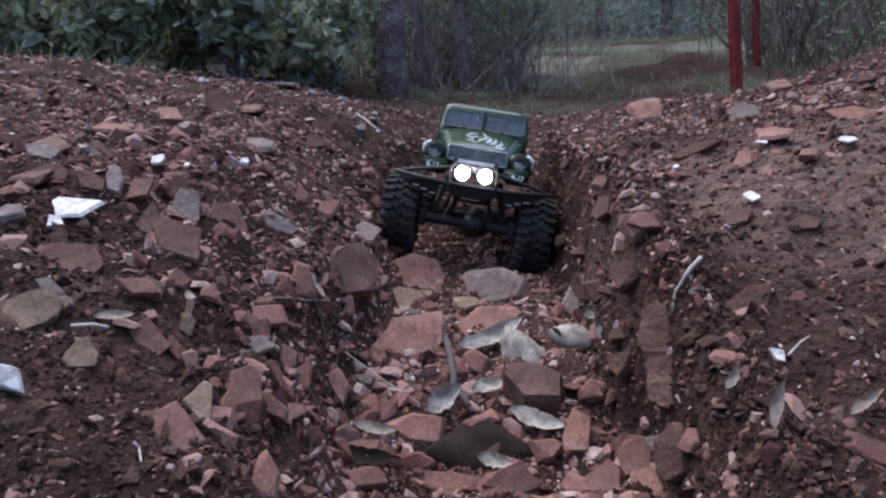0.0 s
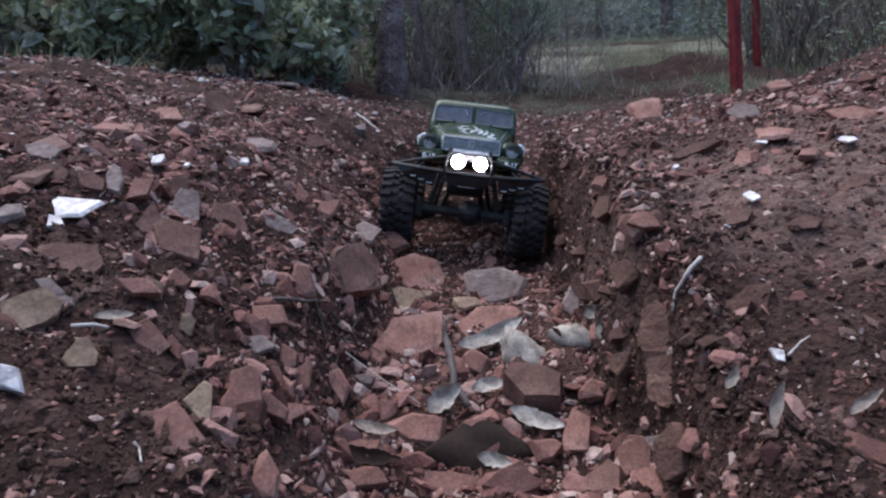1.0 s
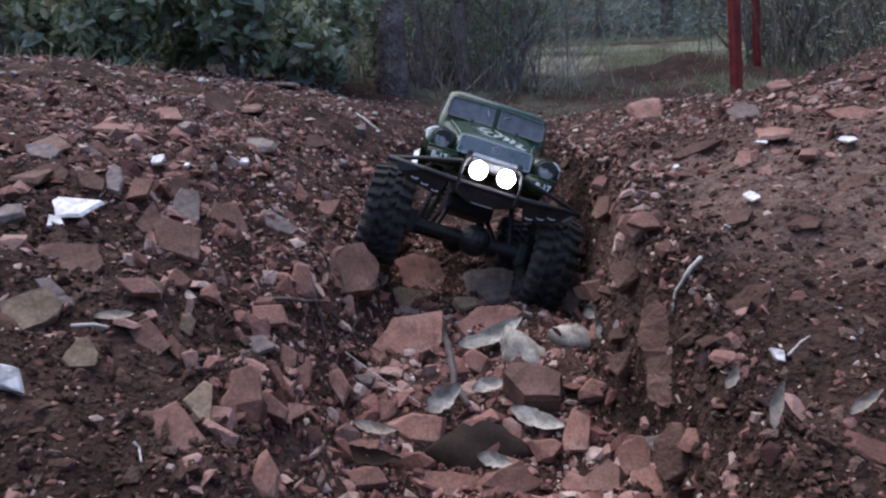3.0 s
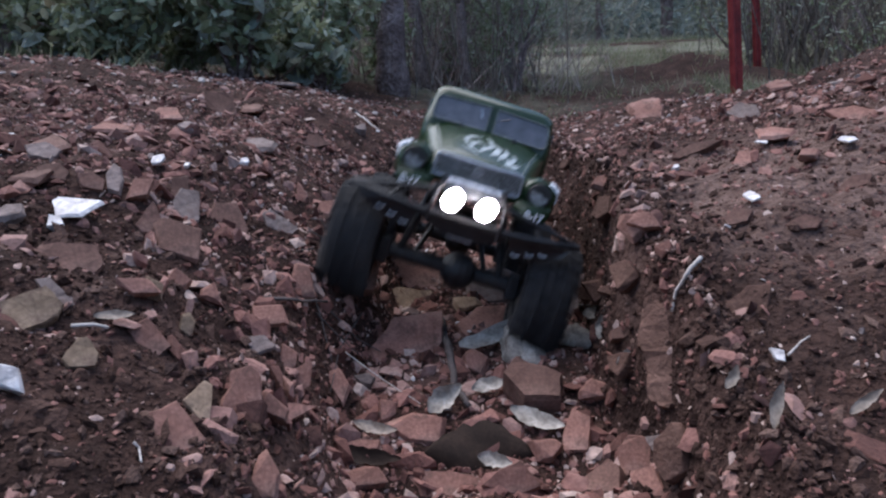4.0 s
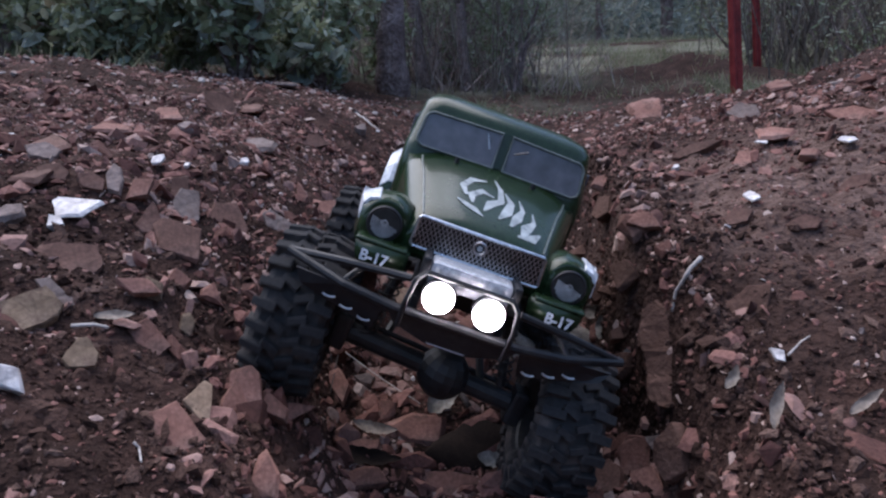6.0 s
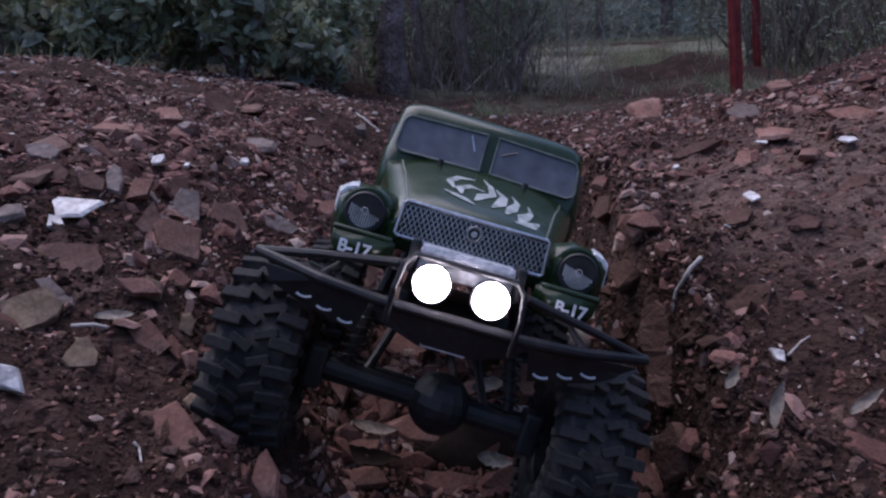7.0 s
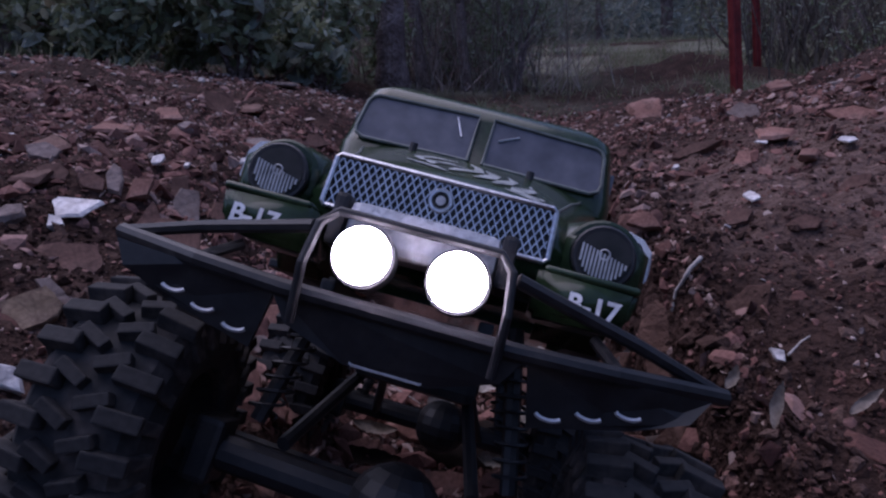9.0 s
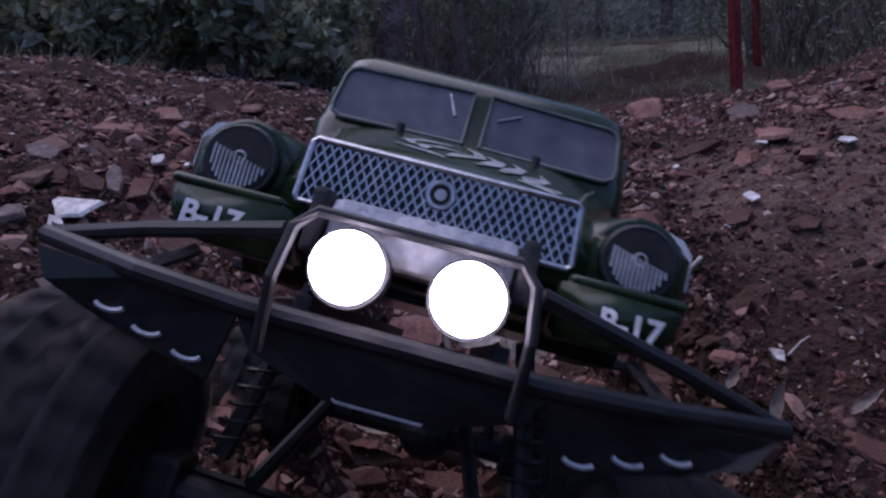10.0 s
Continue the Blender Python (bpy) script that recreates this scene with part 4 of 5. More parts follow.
def leaf_object(name, clouds, mat, parent=None):
    v = np.concatenate(clouds)
    n = len(v)
    i = np.arange(n) * 6
    F = np.concatenate([np.stack([i + a, i + b, i + c], -1) for a, b, c in ((0, 1, 5), (1, 2, 4), (1, 4, 5), (2, 3, 4))])
    ob = mesh_object(name, v.reshape(-1, 3), F, mat)
    if parent:
        ob.parent = parent
    return ob


def shrub(x, y, w, h, seed, n, size, mat=LEAF, pale=0, label="dense dark green shrub at the edge of the rut", roundness=0.8):
    """Stems and many small leaves, ragged at the edge."""
    rng = np.random.default_rng(seed)
    z = float(ground_height(x, y))
    base = new("shrub")
    base.location = (x, y, z - 0.02)
    clouds, pales = [], []
    for k in range(11):
        bm = bmesh.new()
        tip = Vector((rng.normal(0, w * 0.4), rng.normal(0, w * 0.25), h * rng.uniform(0.22, 1.0)))
        mid = tip * 0.5 + Vector((rng.normal(0, 0.04), rng.normal(0, 0.04), 0.03))
        tube(bm, [(0.02 * rng.normal(), 0.02 * rng.normal(), 0), mid, tip], 0.012 * h, 5, 0.003)
        part("stem", bm, BARK, base)
        for c, q in ((tip, 1.0), (mid, 0.8), (tip * 0.75 + mid * 0.25, 0.9)):
            leaf_cloud(clouds, rng, c, (w * 0.3 * q, w * 0.3 * q, h * 0.22 * q), n // 20, size, roundness)
            if pale:
                leaf_cloud(pales, rng, c, (w * 0.33 * q, w * 0.33 * q, h * 0.24 * q), pale // 33 + 1, size * 1.7, 1.15)
    leaf_object("crown", clouds, mat, base)
    if pales:
        leaf_object("pale_foliage", pales, PALE_LEAF, base)
    return tagged(base, label, "shrub", "shrubs")


def tree(x, y, r, h, seed, lean=(0, 0), crown=1500, label="rough dark-barked tree trunk behind the rut", low=0.45):
    """A tapered trunk with limbs and a ragged crown."""
    rng = np.random.default_rng(seed)
    base = new("tree")
    base.location = (x, y, float(ground_height(x, y)) - 0.05)
    bm = bmesh.new()
    pts = [Vector((lean[0] * t * h + 0.05 * math.sin(seed + 4 * t), lean[1] * t * h + 0.04 * math.cos(seed + 5 * t), h * t)) for t in np.linspace(0, 1, 33)]
    pts[0] = pts[0] * 1.0
    tube(bm, pts, r, 14, r * 0.35)
    for v in bm.verts:
        v.co += 0.3 * r * Vector(noise.noise_vector(v.co * 9)) + 0.25 * r * Vector(noise.noise_vector(v.co * 23))
        if v.co.z < 0.25:
            k = 1 + 0.9 * (0.25 - v.co.z)
            v.co.x, v.co.y = v.co.x * k, v.co.y * k
    part("trunk", bm, BARK, base, smooth=True)
    clouds = []
    for k in range(9):
        limbs = bmesh.new()
        s = rng.uniform(low, 1.0)
        a = pts[int(s * 32)]
        g = rng.uniform(0, math.tau)
        L = h * rng.uniform(0.15, 0.32)
        e = a + Vector((math.cos(g) * L, math.sin(g) * L, L * rng.uniform(0.1, 0.8)))
        tube(limbs, [a, (a + e) / 2 + Vector((0, 0, -0.03 * h)), e], r * 0.3, 6, r * 0.06)
        part("limb", limbs, BARK, base)
        for c in ((a + e) / 2, e, e + Vector((0, 0, -0.1 * h))):
            leaf_cloud(clouds, rng, c, (0.13 * h, 0.13 * h, 0.09 * h), crown // 27, 0.05, 0.45)
    leaf_object("crown", clouds, LEAF, base)
    return tagged(base, label, "tree", "trees")


def field(rng, n):
    y = 2.9 + 8 * rng.random(n) ** 1.4
    x = rng.uniform(-1.2, 1.0, n) * y * 0.62
    keep = (bumps(x, y, 0.35, 31) + 0.6 * bumps(x, y, 1.1, 32) > -0.15) & ((np.hypot(x - 1.5, y - 4.3) > 0.35 + 0.45 * rng.random(n)) | (rng.random(n) < 0.12)) & ~((x > 0.25) & (x < 1.3) & (y > 2.5) & (y < 7) & (rng.random(n) < 0.85))
    keep &= ~((x < 0.05 * y) & (y < 4.6))
    return x[keep], y[keep]


tagged(blades("meadow_grass", 90000, 5, field, 0.06, 0.0028, GRASS, 0.6), "short green and straw-coloured grass beyond the banks", "grass")
tagged(blades("edge_grass", 420, 6, lambda r, n: (r.uniform(-2.0, -0.9, n), r.normal(2.75, 0.25, n)), 0.09, 0.002, GRASS, 0.7), "thin grass at the foot of the shrubs", "grass")

BRUSH = material("dead brush", [(0.2, 0.15, 0.14), (0.34, 0.265, 0.245), (0.5, 0.43, 0.385)], 0.95, scale=5, detail=60, bump=0, island="Island", spec=0.05)
tagged(blades("dead_brush", 1300, 41, lambda r, n: (r.normal(0.0, 0.42, n), r.uniform(3.9, 5.8, n)), 0.6, 0.0022, BRUSH, 0.55), "tangle of grey-brown dead stems round the tree trunks", "dead brush")
tagged(blades("thicket", 1500, 42, lambda r, n: (r.uniform(2.05, 4.2, n), r.uniform(3.4, 5.6, n)), 1.2, 0.0035, TWIG, 0.36), "dense dark thicket of leaning stems by the fence", "thicket")

# shrubs behind the bank, dark with rounded pale leaves
for x, y, w, h, n, pale, seed in ((-1.75, 2.9, 0.5, 0.75, 1500, 66, 1), (-1.25, 2.8, 0.5, 0.7, 1500, 66, 2), (-0.8, 2.9, 0.45, 0.75, 1400, 66, 3), (-0.62, 3.5, 0.35, 0.8, 900, 33, 4), (-0.52, 3.25, 0.28, 0.45, 500, 33, 8), (-1.0, 3.0, 0.3, 0.32, 600, 33, 10), (-0.68, 3.05, 0.26, 0.3, 500, 33, 18), (-1.5, 3.0, 0.35, 0.35, 600, 33, 19), (-0.3, 3.9, 0.3, 0.5, 400, 0, 9),
                                  (-2.2, 3.6, 0.7, 1.1, 1500, 66, 5), (-1.5, 3.8, 0.7, 1.2, 1500, 33, 6), (-0.9, 4.2, 0.6, 1.2, 1200, 33, 7)):
    shrub(x, y, w, h, seed, n, 0.03, LEAF, pale, "dark green shrub with rounded pale grey-green leaves")
for x, y, w, h, n, seed in ((0.42, 4.2, 0.42, 1.1, 1500, 11), (0.05, 4.6, 0.4, 1.0, 1300, 12), (-0.15, 4.9, 0.45, 1.1, 1200, 16), (0.3, 5.2, 0.5, 1.2, 1200, 17), (2.35, 3.7, 0.5, 0.9, 700, 13), (2.9, 4.0, 0.8, 1.3, 1300, 14), (2.2, 5.2, 0.6, 1.3, 700, 15)):
    shrub(x, y, w, h, seed, n, 0.025, LEAF, 0, "sparse twiggy grey-green shrub in the grass", 0.5)
for x, y, r, h, lx, seed in ((-0.31, 3.6, 0.072, 3.2, 0.03, 1), (0.09, 4.2, 0.032, 3.2, -0.04, 2), (-0.12, 4.3, 0.04, 2.9, -0.05, 3), (0.34, 4.4, 0.022, 2.6, 0.05, 4), (0.22, 5.0, 0.045, 3.2, -0.03, 5), (-0.02, 5.3, 0.06, 3.4, 0.04, 6)):
    tree(x, y, r, h, seed, (lx, 0.0))
for k in range(16):
    rr = random.Random(50 + k)
    tree(-7 + k * 0.95 + rr.uniform(-0.3, 0.3), 9.5 + rr.uniform(0, 3.5), rr.uniform(0.05, 0.12), rr.uniform(4, 6), 60 + k, (rr.uniform(-0.1, 0.1), 0), 1700, "grey-green gum tree at the far edge of the clearing", 0.12)


def woods(n, seed):
    """Far scrub, one mass of leaves with haze in their colour."""
    rng = np.random.default_rng(seed)
    clouds = []
    for k in range(n):
        a = rng.uniform(-0.9, 0.9)
        d = rng.uniform(10.5, 17)
        x, y = d * math.sin(a), d * math.cos(a)
        z = float(ground_height(x, y))
        hh = 6.0 * rng.random() ** 1.5
        leaf_cloud(clouds, rng, (x, y, z + hh), (1.0, 1.0, 0.8), 170, 0.11, 0.5)
    return tagged(leaf_object("far_woods", clouds, HAZY_LEAF), "dense scrub closing off the distance, haze put into its grey-green", "woods", kind="stuff")


woods(420, 8)


def fence_post(x, y, h, w, mat, lean, label):
    """A steel star picket: three fins, capped and holed."""
    bm = bmesh.new()
    for k in range(3):
        m = Matrix.Rotation(k * math.tau / 3 + 0.5, 4, "Z")
        box(bm, (0, w * 0.3, h / 2), (w * 0.22, w * 0.65, h), w * 0.05, m)
    for k in range(6):
        disc(bm, (0, -w * 0.1, 0.2 + k * h * 0.14), w * 0.12, w * 0.5, (0, 1, 0), 8)
    ob = part("fence_post", bm, mat)
    ob.matrix_world = pose(x, y, float(ground_height(x, y)) - 0.06, 0, lean, 0)
    return tagged(ob, label, "fence post", "fence posts")


fence_post(1.305, 3.2, 1.5, 0.046, RED_PAINT, -6.5, "red-painted steel fence post standing in the bank")
fence_post(1.77, 4.1, 1.5, 0.038, RED_PAINT, -6.5, "red-painted steel fence post behind the first")
fence_post(2.6, 5.5, 1.4, 0.04, DARK_STEEL, -4.5, "dark weathered steel fence post in the grass")


# closing the clearing: far tree belt all round, unseen rear added against low skylight
# grey-green paled so the colour itself holds the haze
BELT = material("far trees with painted haze", [(0.12, 0.145, 0.12), (0.2, 0.23, 0.2), (0.28, 0.31, 0.28)], 0.95, scale=0.9, detail=5.0, bump=1.0, depth=0.5, spec=0.05)


def tree_belt():
    bm = bmesh.new()
    rows = []
    n = 180
    for k in range(n):
        a = k * math.tau / n
        col = []
        for j in range(9):
            r = 24 + 1.6 * noise.noise(Vector((math.cos(a) * 6, math.sin(a) * 6, j * 0.6))) - 0.25 * (j - 4) * (j > 4)
            x, y = r * math.sin(a), r * math.cos(a)
            top = 7.0 + 1.5 * noise.noise(Vector((math.cos(a) * 9, math.sin(a) * 9, 3)))
            col.append(bm.verts.new((x, y, float(ground_height(x, y)) - 0.5 + top * j / 8)))
        rows.append(col)
    for k in range(n):
        for j in range(8):
            bm.faces.new((rows[k][j], rows[k - 1][j], rows[k - 1][j + 1], rows[k][j + 1]))
    return tagged(part("backdrop", bm, BELT, smooth=True), "belt of distant bush, haze in its grey-green, unseen rear added against low sky", "backdrop", kind="structure")


tree_belt()


def dry_stalks():
    """Leaning dead stalks beside the posts and round the tree trunks."""
    rng = random.Random(77)
    for k in range(110):
        x, y = (rng.uniform(1.6, 3.0), rng.uniform(3.3, 4.8)) if k < 50 else (rng.uniform(-0.75, 0.65), rng.uniform(3.5, 4.9))
        z = float(ground_height(x, y))
        h = rng.uniform(0.4, 1.1)
        bm = bmesh.new()
        dx, dy = rng.uniform(-0.45, 0.3) * h, rng.uniform(-0.2, 0.2) * h
        tube(bm, [(0, 0, -0.02), (dx * 0.4, dy * 0.4, h * 0.5), (dx, dy, h)], 0.004, 5, 0.0012)
        for b in range(3):
            f = rng.uniform(0.3, 0.8)
            p = Vector((dx * f, dy * f, h * f))
            tube(bm, [p, p + Vector((rng.uniform(-0.2, 0.2), rng.uniform(-0.1, 0.1), rng.uniform(0.05, 0.25)))], 0.002, 4, 0.0008)
        ob = part("dry_stalk", bm, TWIG)
        ob.location = (x, y, z)
        tagged(ob, "thin grey dead stalk leaning in the undergrowth", "dead stalk", "dead stalks")


dry_stalks()


# ---- the radio-controlled truck ----
GREEN = material("green paint", [(0.014, 0.03, 0.012), (0.022, 0.042, 0.018)], 0.24, scale=18, detail=260, bump=0.03, depth=0.001, spec=0.28, coat=0.15)
BLACK = material("black plastic", [(0.008, 0.008, 0.009), (0.016, 0.016, 0.018), (0.03, 0.027, 0.026)], 0.5, scale=60, detail=300, bump=0.1, depth=0.001, spec=0.4)
RUBBER = material("dusty tyre rubber", [(0.02, 0.02, 0.021), (0.036, 0.034, 0.034), (0.11, 0.088, 0.078)], 0.85, scale=45, detail=300, bump=0.25, depth=0.001, spec=0.25)
SILVER = material("silver metal", [(0.5, 0.5, 0.52), (0.68, 0.68, 0.7)], 0.3, metal=1.0, scale=60, detail=400, bump=0.05, depth=0.0005)
GRILLE_DARK = material("grille backing", [(0.012, 0.014, 0.013), (0.03, 0.03, 0.03)], 0.6, scale=60, bump=0)
WHITE_INK = material("white lettering", [(0.7, 0.7, 0.7), (0.8, 0.8, 0.8)], 0.5, scale=80, bump=0)
DECAL = material("silver decal", [(0.3, 0.33, 0.32), (0.46, 0.49, 0.48)], 0.3, scale=60, bump=0, spec=0.5)
GLASS = material("tinted windscreen", [(0.08, 0.08, 0.095), (0.13, 0.128, 0.145)], 0.2, scale=25, detail=90, bump=0, spec=0.6)
# winch cover; also the painted sky glints on bumper holes and plate
WINCH_AND_GLINT = material("silver plastic and rim glint", [(0.5, 0.5, 0.51), (0.62, 0.62, 0.63)], 0.3, metal=0.2, scale=60, detail=300, bump=0.05, depth=0.0005, spec=0.5)
# windscreen trim; also the highlight painted along the bonnet edges
TRIM_AND_SHEEN = material("pale green trim and sheen", [(0.1, 0.12, 0.105), (0.15, 0.17, 0.155)], 0.35, scale=60, bump=0, spec=0.5)
# stands in for the sky mirrored in the wings' glossy shoulders
SKY_GLEAM = material("painted sky gleam", [(0.62, 0.64, 0.67), (0.76, 0.78, 0.8)], 0.25, scale=60, detail=300, bump=0.03, depth=0.0005, spec=0.5)
LENS = material("headlight lens", [(0.3, 0.31, 0.32), (0.55, 0.56, 0.57)], 0.2, scale=90, bump=0, spec=0.6)


def lit():
    m = bpy.data.materials.new("lit lamp")
    m.use_nodes = True
    b = m.node_tree.nodes["Principled BSDF"]
    b.inputs["Base Color"].default_value = (0.9, 0.9, 0.9, 1)
    b.inputs["Emission Color"].default_value = (1.0, 0.93, 1.0, 1)
    b.inputs["Emission Strength"].default_value = 45.0
    return m


LIT = lit()

truck = tagged(new("toy_truck"), "small dark green radio-controlled pickup truck with lit front lamps", "toy truck")


def hood_z(x, y):
    """Top of the bonnet: rises to the cowl, falls off at its sides."""
    t = (y - 0.04) / 0.095
    return 0.047 + 0.036 * t - (x / (0.054 + 0.02 * t)) ** 4 * 0.012


def bonnet():
    bm = bmesh.new()
    rings = []
    for y in (0.036, 0.039, 0.045, 0.06, 0.08, 0.1, 0.12, 0.137):
        t = (y - 0.04) / 0.095
        w = 0.054 + 0.02 * t
        drop = {0.036: 0.007, 0.039: 0.0025}.get(y, 0)
        top = [(w * s, y, hood_z(w * s, y) - drop) for s in np.linspace(-1, 1, 15)]
        rings.append([(-w * 1.02, y, 0.012)] + [(-w * 1.02, y, hood_z(w, y) - 0.008)] + top + [(w * 1.02, y, hood_z(w, y) - 0.008)] + [(w * 1.02, y, 0.012)])
    loft(bm, rings)
    return part("bonnet", bm, GREEN, truck, smooth=True)


hood = bonnet()
# raised bonnet edges, their highlight put in as a pale colour
for sx in (-1, 1):
    bm = bmesh.new()
    crease = []
    for y in (0.046, 0.06, 0.08, 0.1, 0.115, 0.126):
        x = sx * (0.054 + 0.02 * (y - 0.04) / 0.095) * (0.84 if y < 0.11 else 0.86)
        crease.append((x, y, hood_z(x, y) + 0.0001))
    tube(bm, crease, 0.0008, 6)
    part("crease", bm, TRIM_AND_SHEEN, hood, "raised edge of the bonnet, its sheen put into the pale colour")

# cab: a shell with a sloped front, pillars and a rounded roof
bm = bmesh.new()
rings = []
for z, w, y0, y1 in ((0.01, 0.078, 0.128, 0.232), (0.06, 0.08, 0.13, 0.232), (0.078, 0.08, 0.132, 0.232), (0.082, 0.0795, 0.1345, 0.231), (0.109, 0.0755, 0.141, 0.228), (0.1155, 0.074, 0.143, 0.227), (0.1215, 0.069, 0.151, 0.22), (0.125, 0.056, 0.166, 0.205)):
    r = 0.014
    ring = []
    for cx, cy, a0 in ((w - r, y0 + r, -90), (w - r, y1 - r, 0), (-w + r, y1 - r, 90), (-w + r, y0 + r, 180)):
        for k in range(5):
            a = radians(a0 + k * 22.5)
            bow = -0.005 * (1 - (cx + r * math.cos(a)) ** 2 / w ** 2) if a0 in (-90, 180) else 0
            ring.append((cx + r * math.cos(a), cy + r * math.sin(a) + bow, z))
    rings.append(ring)
loft(bm, rings)
cab = part("cab", bm, GREEN, truck, smooth=True)
for sx in (-1, 1):
    bm = bmesh.new()
    out = [(0.0045, 0.0814), (0.0655, 0.0802), (0.07, 0.0825), (0.0712, 0.0865), (0.0695, 0.1035), (0.0675, 0.107), (0.064, 0.1088), (0.0045, 0.1108)]
    front = [(sx * x, 0.1308 + (z - 0.082) * 0.24, z) for x, z in out]
    back = [(x, y + 0.006, z) for x, y, z in front]
    loft(bm, [front, back])
    pane = part("windscreen", bm, GLASS, cab, "dark tinted windscreen pane")
    bm = bmesh.new()
    tube(bm, [(x, y - 0.0006, z) for x, y, z in front + front[:1]], 0.0011, 6)
    part("windscreen_trim", bm, TRIM_AND_SHEEN, cab)
    bm = bmesh.new()
    (xa, za), (xb, zb) = ((-0.0165, 0.107), (-0.0115, 0.0955)) if sx < 0 else ((0.0205, 0.1035), (0.0095, 0.098))
    tube(bm, [(xa, 0.1302 + (za - 0.082) * 0.24, za), (xb, 0.1302 + (zb - 0.082) * 0.24, zb)], 0.0006, 5)
    part("wiper", bm, SILVER, cab, "thin silver wiper")
    # side window
    bm = bmesh.new()
    box(bm, (sx * 0.0775, 0.183, 0.0925), (0.004, 0.06, 0.018), 0.0015)
    part("side_window", bm, GLASS, cab)

# wings round the front wheels, with headlight pods
for sx in (-1, 1):
    bm = bmesh.new()
    rings = []
    for y, top, w in ((0.036, 0.036, 0.084), (0.042, 0.044, 0.089), (0.055, 0.048, 0.092), (0.075, 0.047, 0.0935), (0.1, 0.04, 0.0935), (0.122, 0.026, 0.092), (0.132, 0.012, 0.09)):
        low = top - (0.032 if y < 0.07 else 0.017)
        rings.append([(sx * 0.054, y, top - 0.004), (sx * 0.066, y, top), (sx * 0.08, y, top - 0.002), (sx * w, y, top - 0.009), (sx * w, y, low), (sx * (w - 0.004), y, low), (sx * 0.054, y, low)])
    loft(bm, rings)
    wing = part("wing", bm, GREEN, truck, smooth=True)
    # arched headlight housing, lip under it, sky reflection painted silver on the shoulder
    bm = bmesh.new()
    rings = []
    for y, r, fall in ((0.0378, 0.0152, 0.0), (0.0385, 0.0164, 0.0), (0.05, 0.0168, 0.0), (0.062, 0.0166, 0.001), (0.075, 0.015, 0.004)):
        arc = [(sx * (0.0701 + r * math.cos(q)), y, 0.0288 + r * math.sin(q) - fall) for q in np.linspace(0, math.pi, 17)]
        rings.append([(sx * (0.0701 + r), y, 0.014)] + arc + [(sx * (0.0701 - r), y, 0.014)])
    loft(bm, rings)
    part("headlight_housing", bm, GREEN, wing, smooth=False)
    bm = bmesh.new()
    box(bm, (sx * 0.0668, 0.0315, 0.0165), (0.0375, 0.022, 0.0034), 0.0016)
    part("wing_lip", bm, GREEN, wing, smooth=True)
    bm = bmesh.new()
    rings = []
    for y, top, w, low in ((0.0435, 0.0448, 0.0895, 0.02), (0.05, 0.0468, 0.0912, 0.017), (0.058, 0.0484, 0.0926, 0.013), (0.068, 0.0478, 0.0934, 0.009), (0.078, 0.0464, 0.0938, 0.0055)):
        arc = [(0.0795 + 0.2 * (0.02 - low), top - 0.0016), (0.086, top - 0.0035), (w + 0.0002, top - 0.0085), (w + 0.0008, top - low)]
        rings.append([(sx * x, y, z + 0.0008) for x, z in arc] + [(sx * (x - 0.0012), y, z - 0.0012) for x, z in arc[::-1]])
    loft(bm, rings)
    part("wing_gleam", bm, SKY_GLEAM, wing, "sky reflection on the wing shoulder, put in as silver")
    bm = bmesh.new()
    disc(bm, (sx * 0.0701, 0.042, 0.0288), 0.0138, 0.016, (0, -1, 0), 28, 0.002)
    pod = part("headlight", bm, GREEN, truck)
    bm = bmesh.new()
    tube(bm, [(sx * 0.0701 + 0.0118 * math.cos(a), 0.0338, 0.0288 + 0.0118 * math.sin(a)) for a in np.linspace(0, math.tau, 25)], 0.0014, 6)
    part("bezel", bm, BLACK, pod)
    bm = bmesh.new()
    disc(bm, (sx * 0.0701, 0.0335, 0.0288), 0.0108, 0.002, (0, -1, 0), 24)
    part("reflector", bm, GRILLE_DARK, pod)
    for k in range(13):
        dx = (k - 6) * 0.00152
        hz = math.sqrt(0.0098 ** 2 - dx ** 2)
        rise = 0.0012 - 0.28 * dx
        bm = bmesh.new()
        box(bm, (sx * 0.0701 + dx, 0.0322, 0.0288 + (rise - hz) / 2), (0.0008, 0.0012, max(rise + hz, 0.001)))
        part("lens_rib", bm, LENS, pod)
    bm = bmesh.new()
    tube(bm, [(sx * 0.0701 + 0.0021 * math.cos(a), 0.0318, 0.0296 + 0.0021 * math.sin(a)) for a in np.linspace(0, math.tau, 13)], 0.0004, 5)
    part("bulb_ring", bm, LENS, pod)
    # lower front panel with marking
    bm = bmesh.new()
    rings = [[(sx * x, y + 0.1 * (0.018 - z), z) for x, z in ((0.046, -0.002), (0.078, -0.0015), (0.0838, 0.003), (0.0852, 0.0165), (0.046, 0.0175))] for y in (0.0205, 0.06)]
    loft(bm, rings)
    bmesh.ops.bevel(bm, geom=bm.edges[:], offset=0.0022, segments=3, affect="EDGES")
    part("front_panel", bm, GREEN, truck, smooth=True)
    cu = bpy.data.curves.new("marking", "FONT")
    cu.body, cu.size, cu.extrude, cu.align_x, cu.align_y = "B-17", 0.0108, 0.0002, "CENTER", "CENTER"
    cu.offset = 0.00032
    txt = new("marking_curve", cu)
    bpy.context.view_layer.update()
    me = bpy.data.meshes.new_from_object(txt.evaluated_get(bpy.context.evaluated_depsgraph_get()))
    bpy.data.objects.remove(txt)
    me.materials.clear()
    me.materials.append(WHITE_INK)
    mark = new("marking", me)
    mark.parent = truck
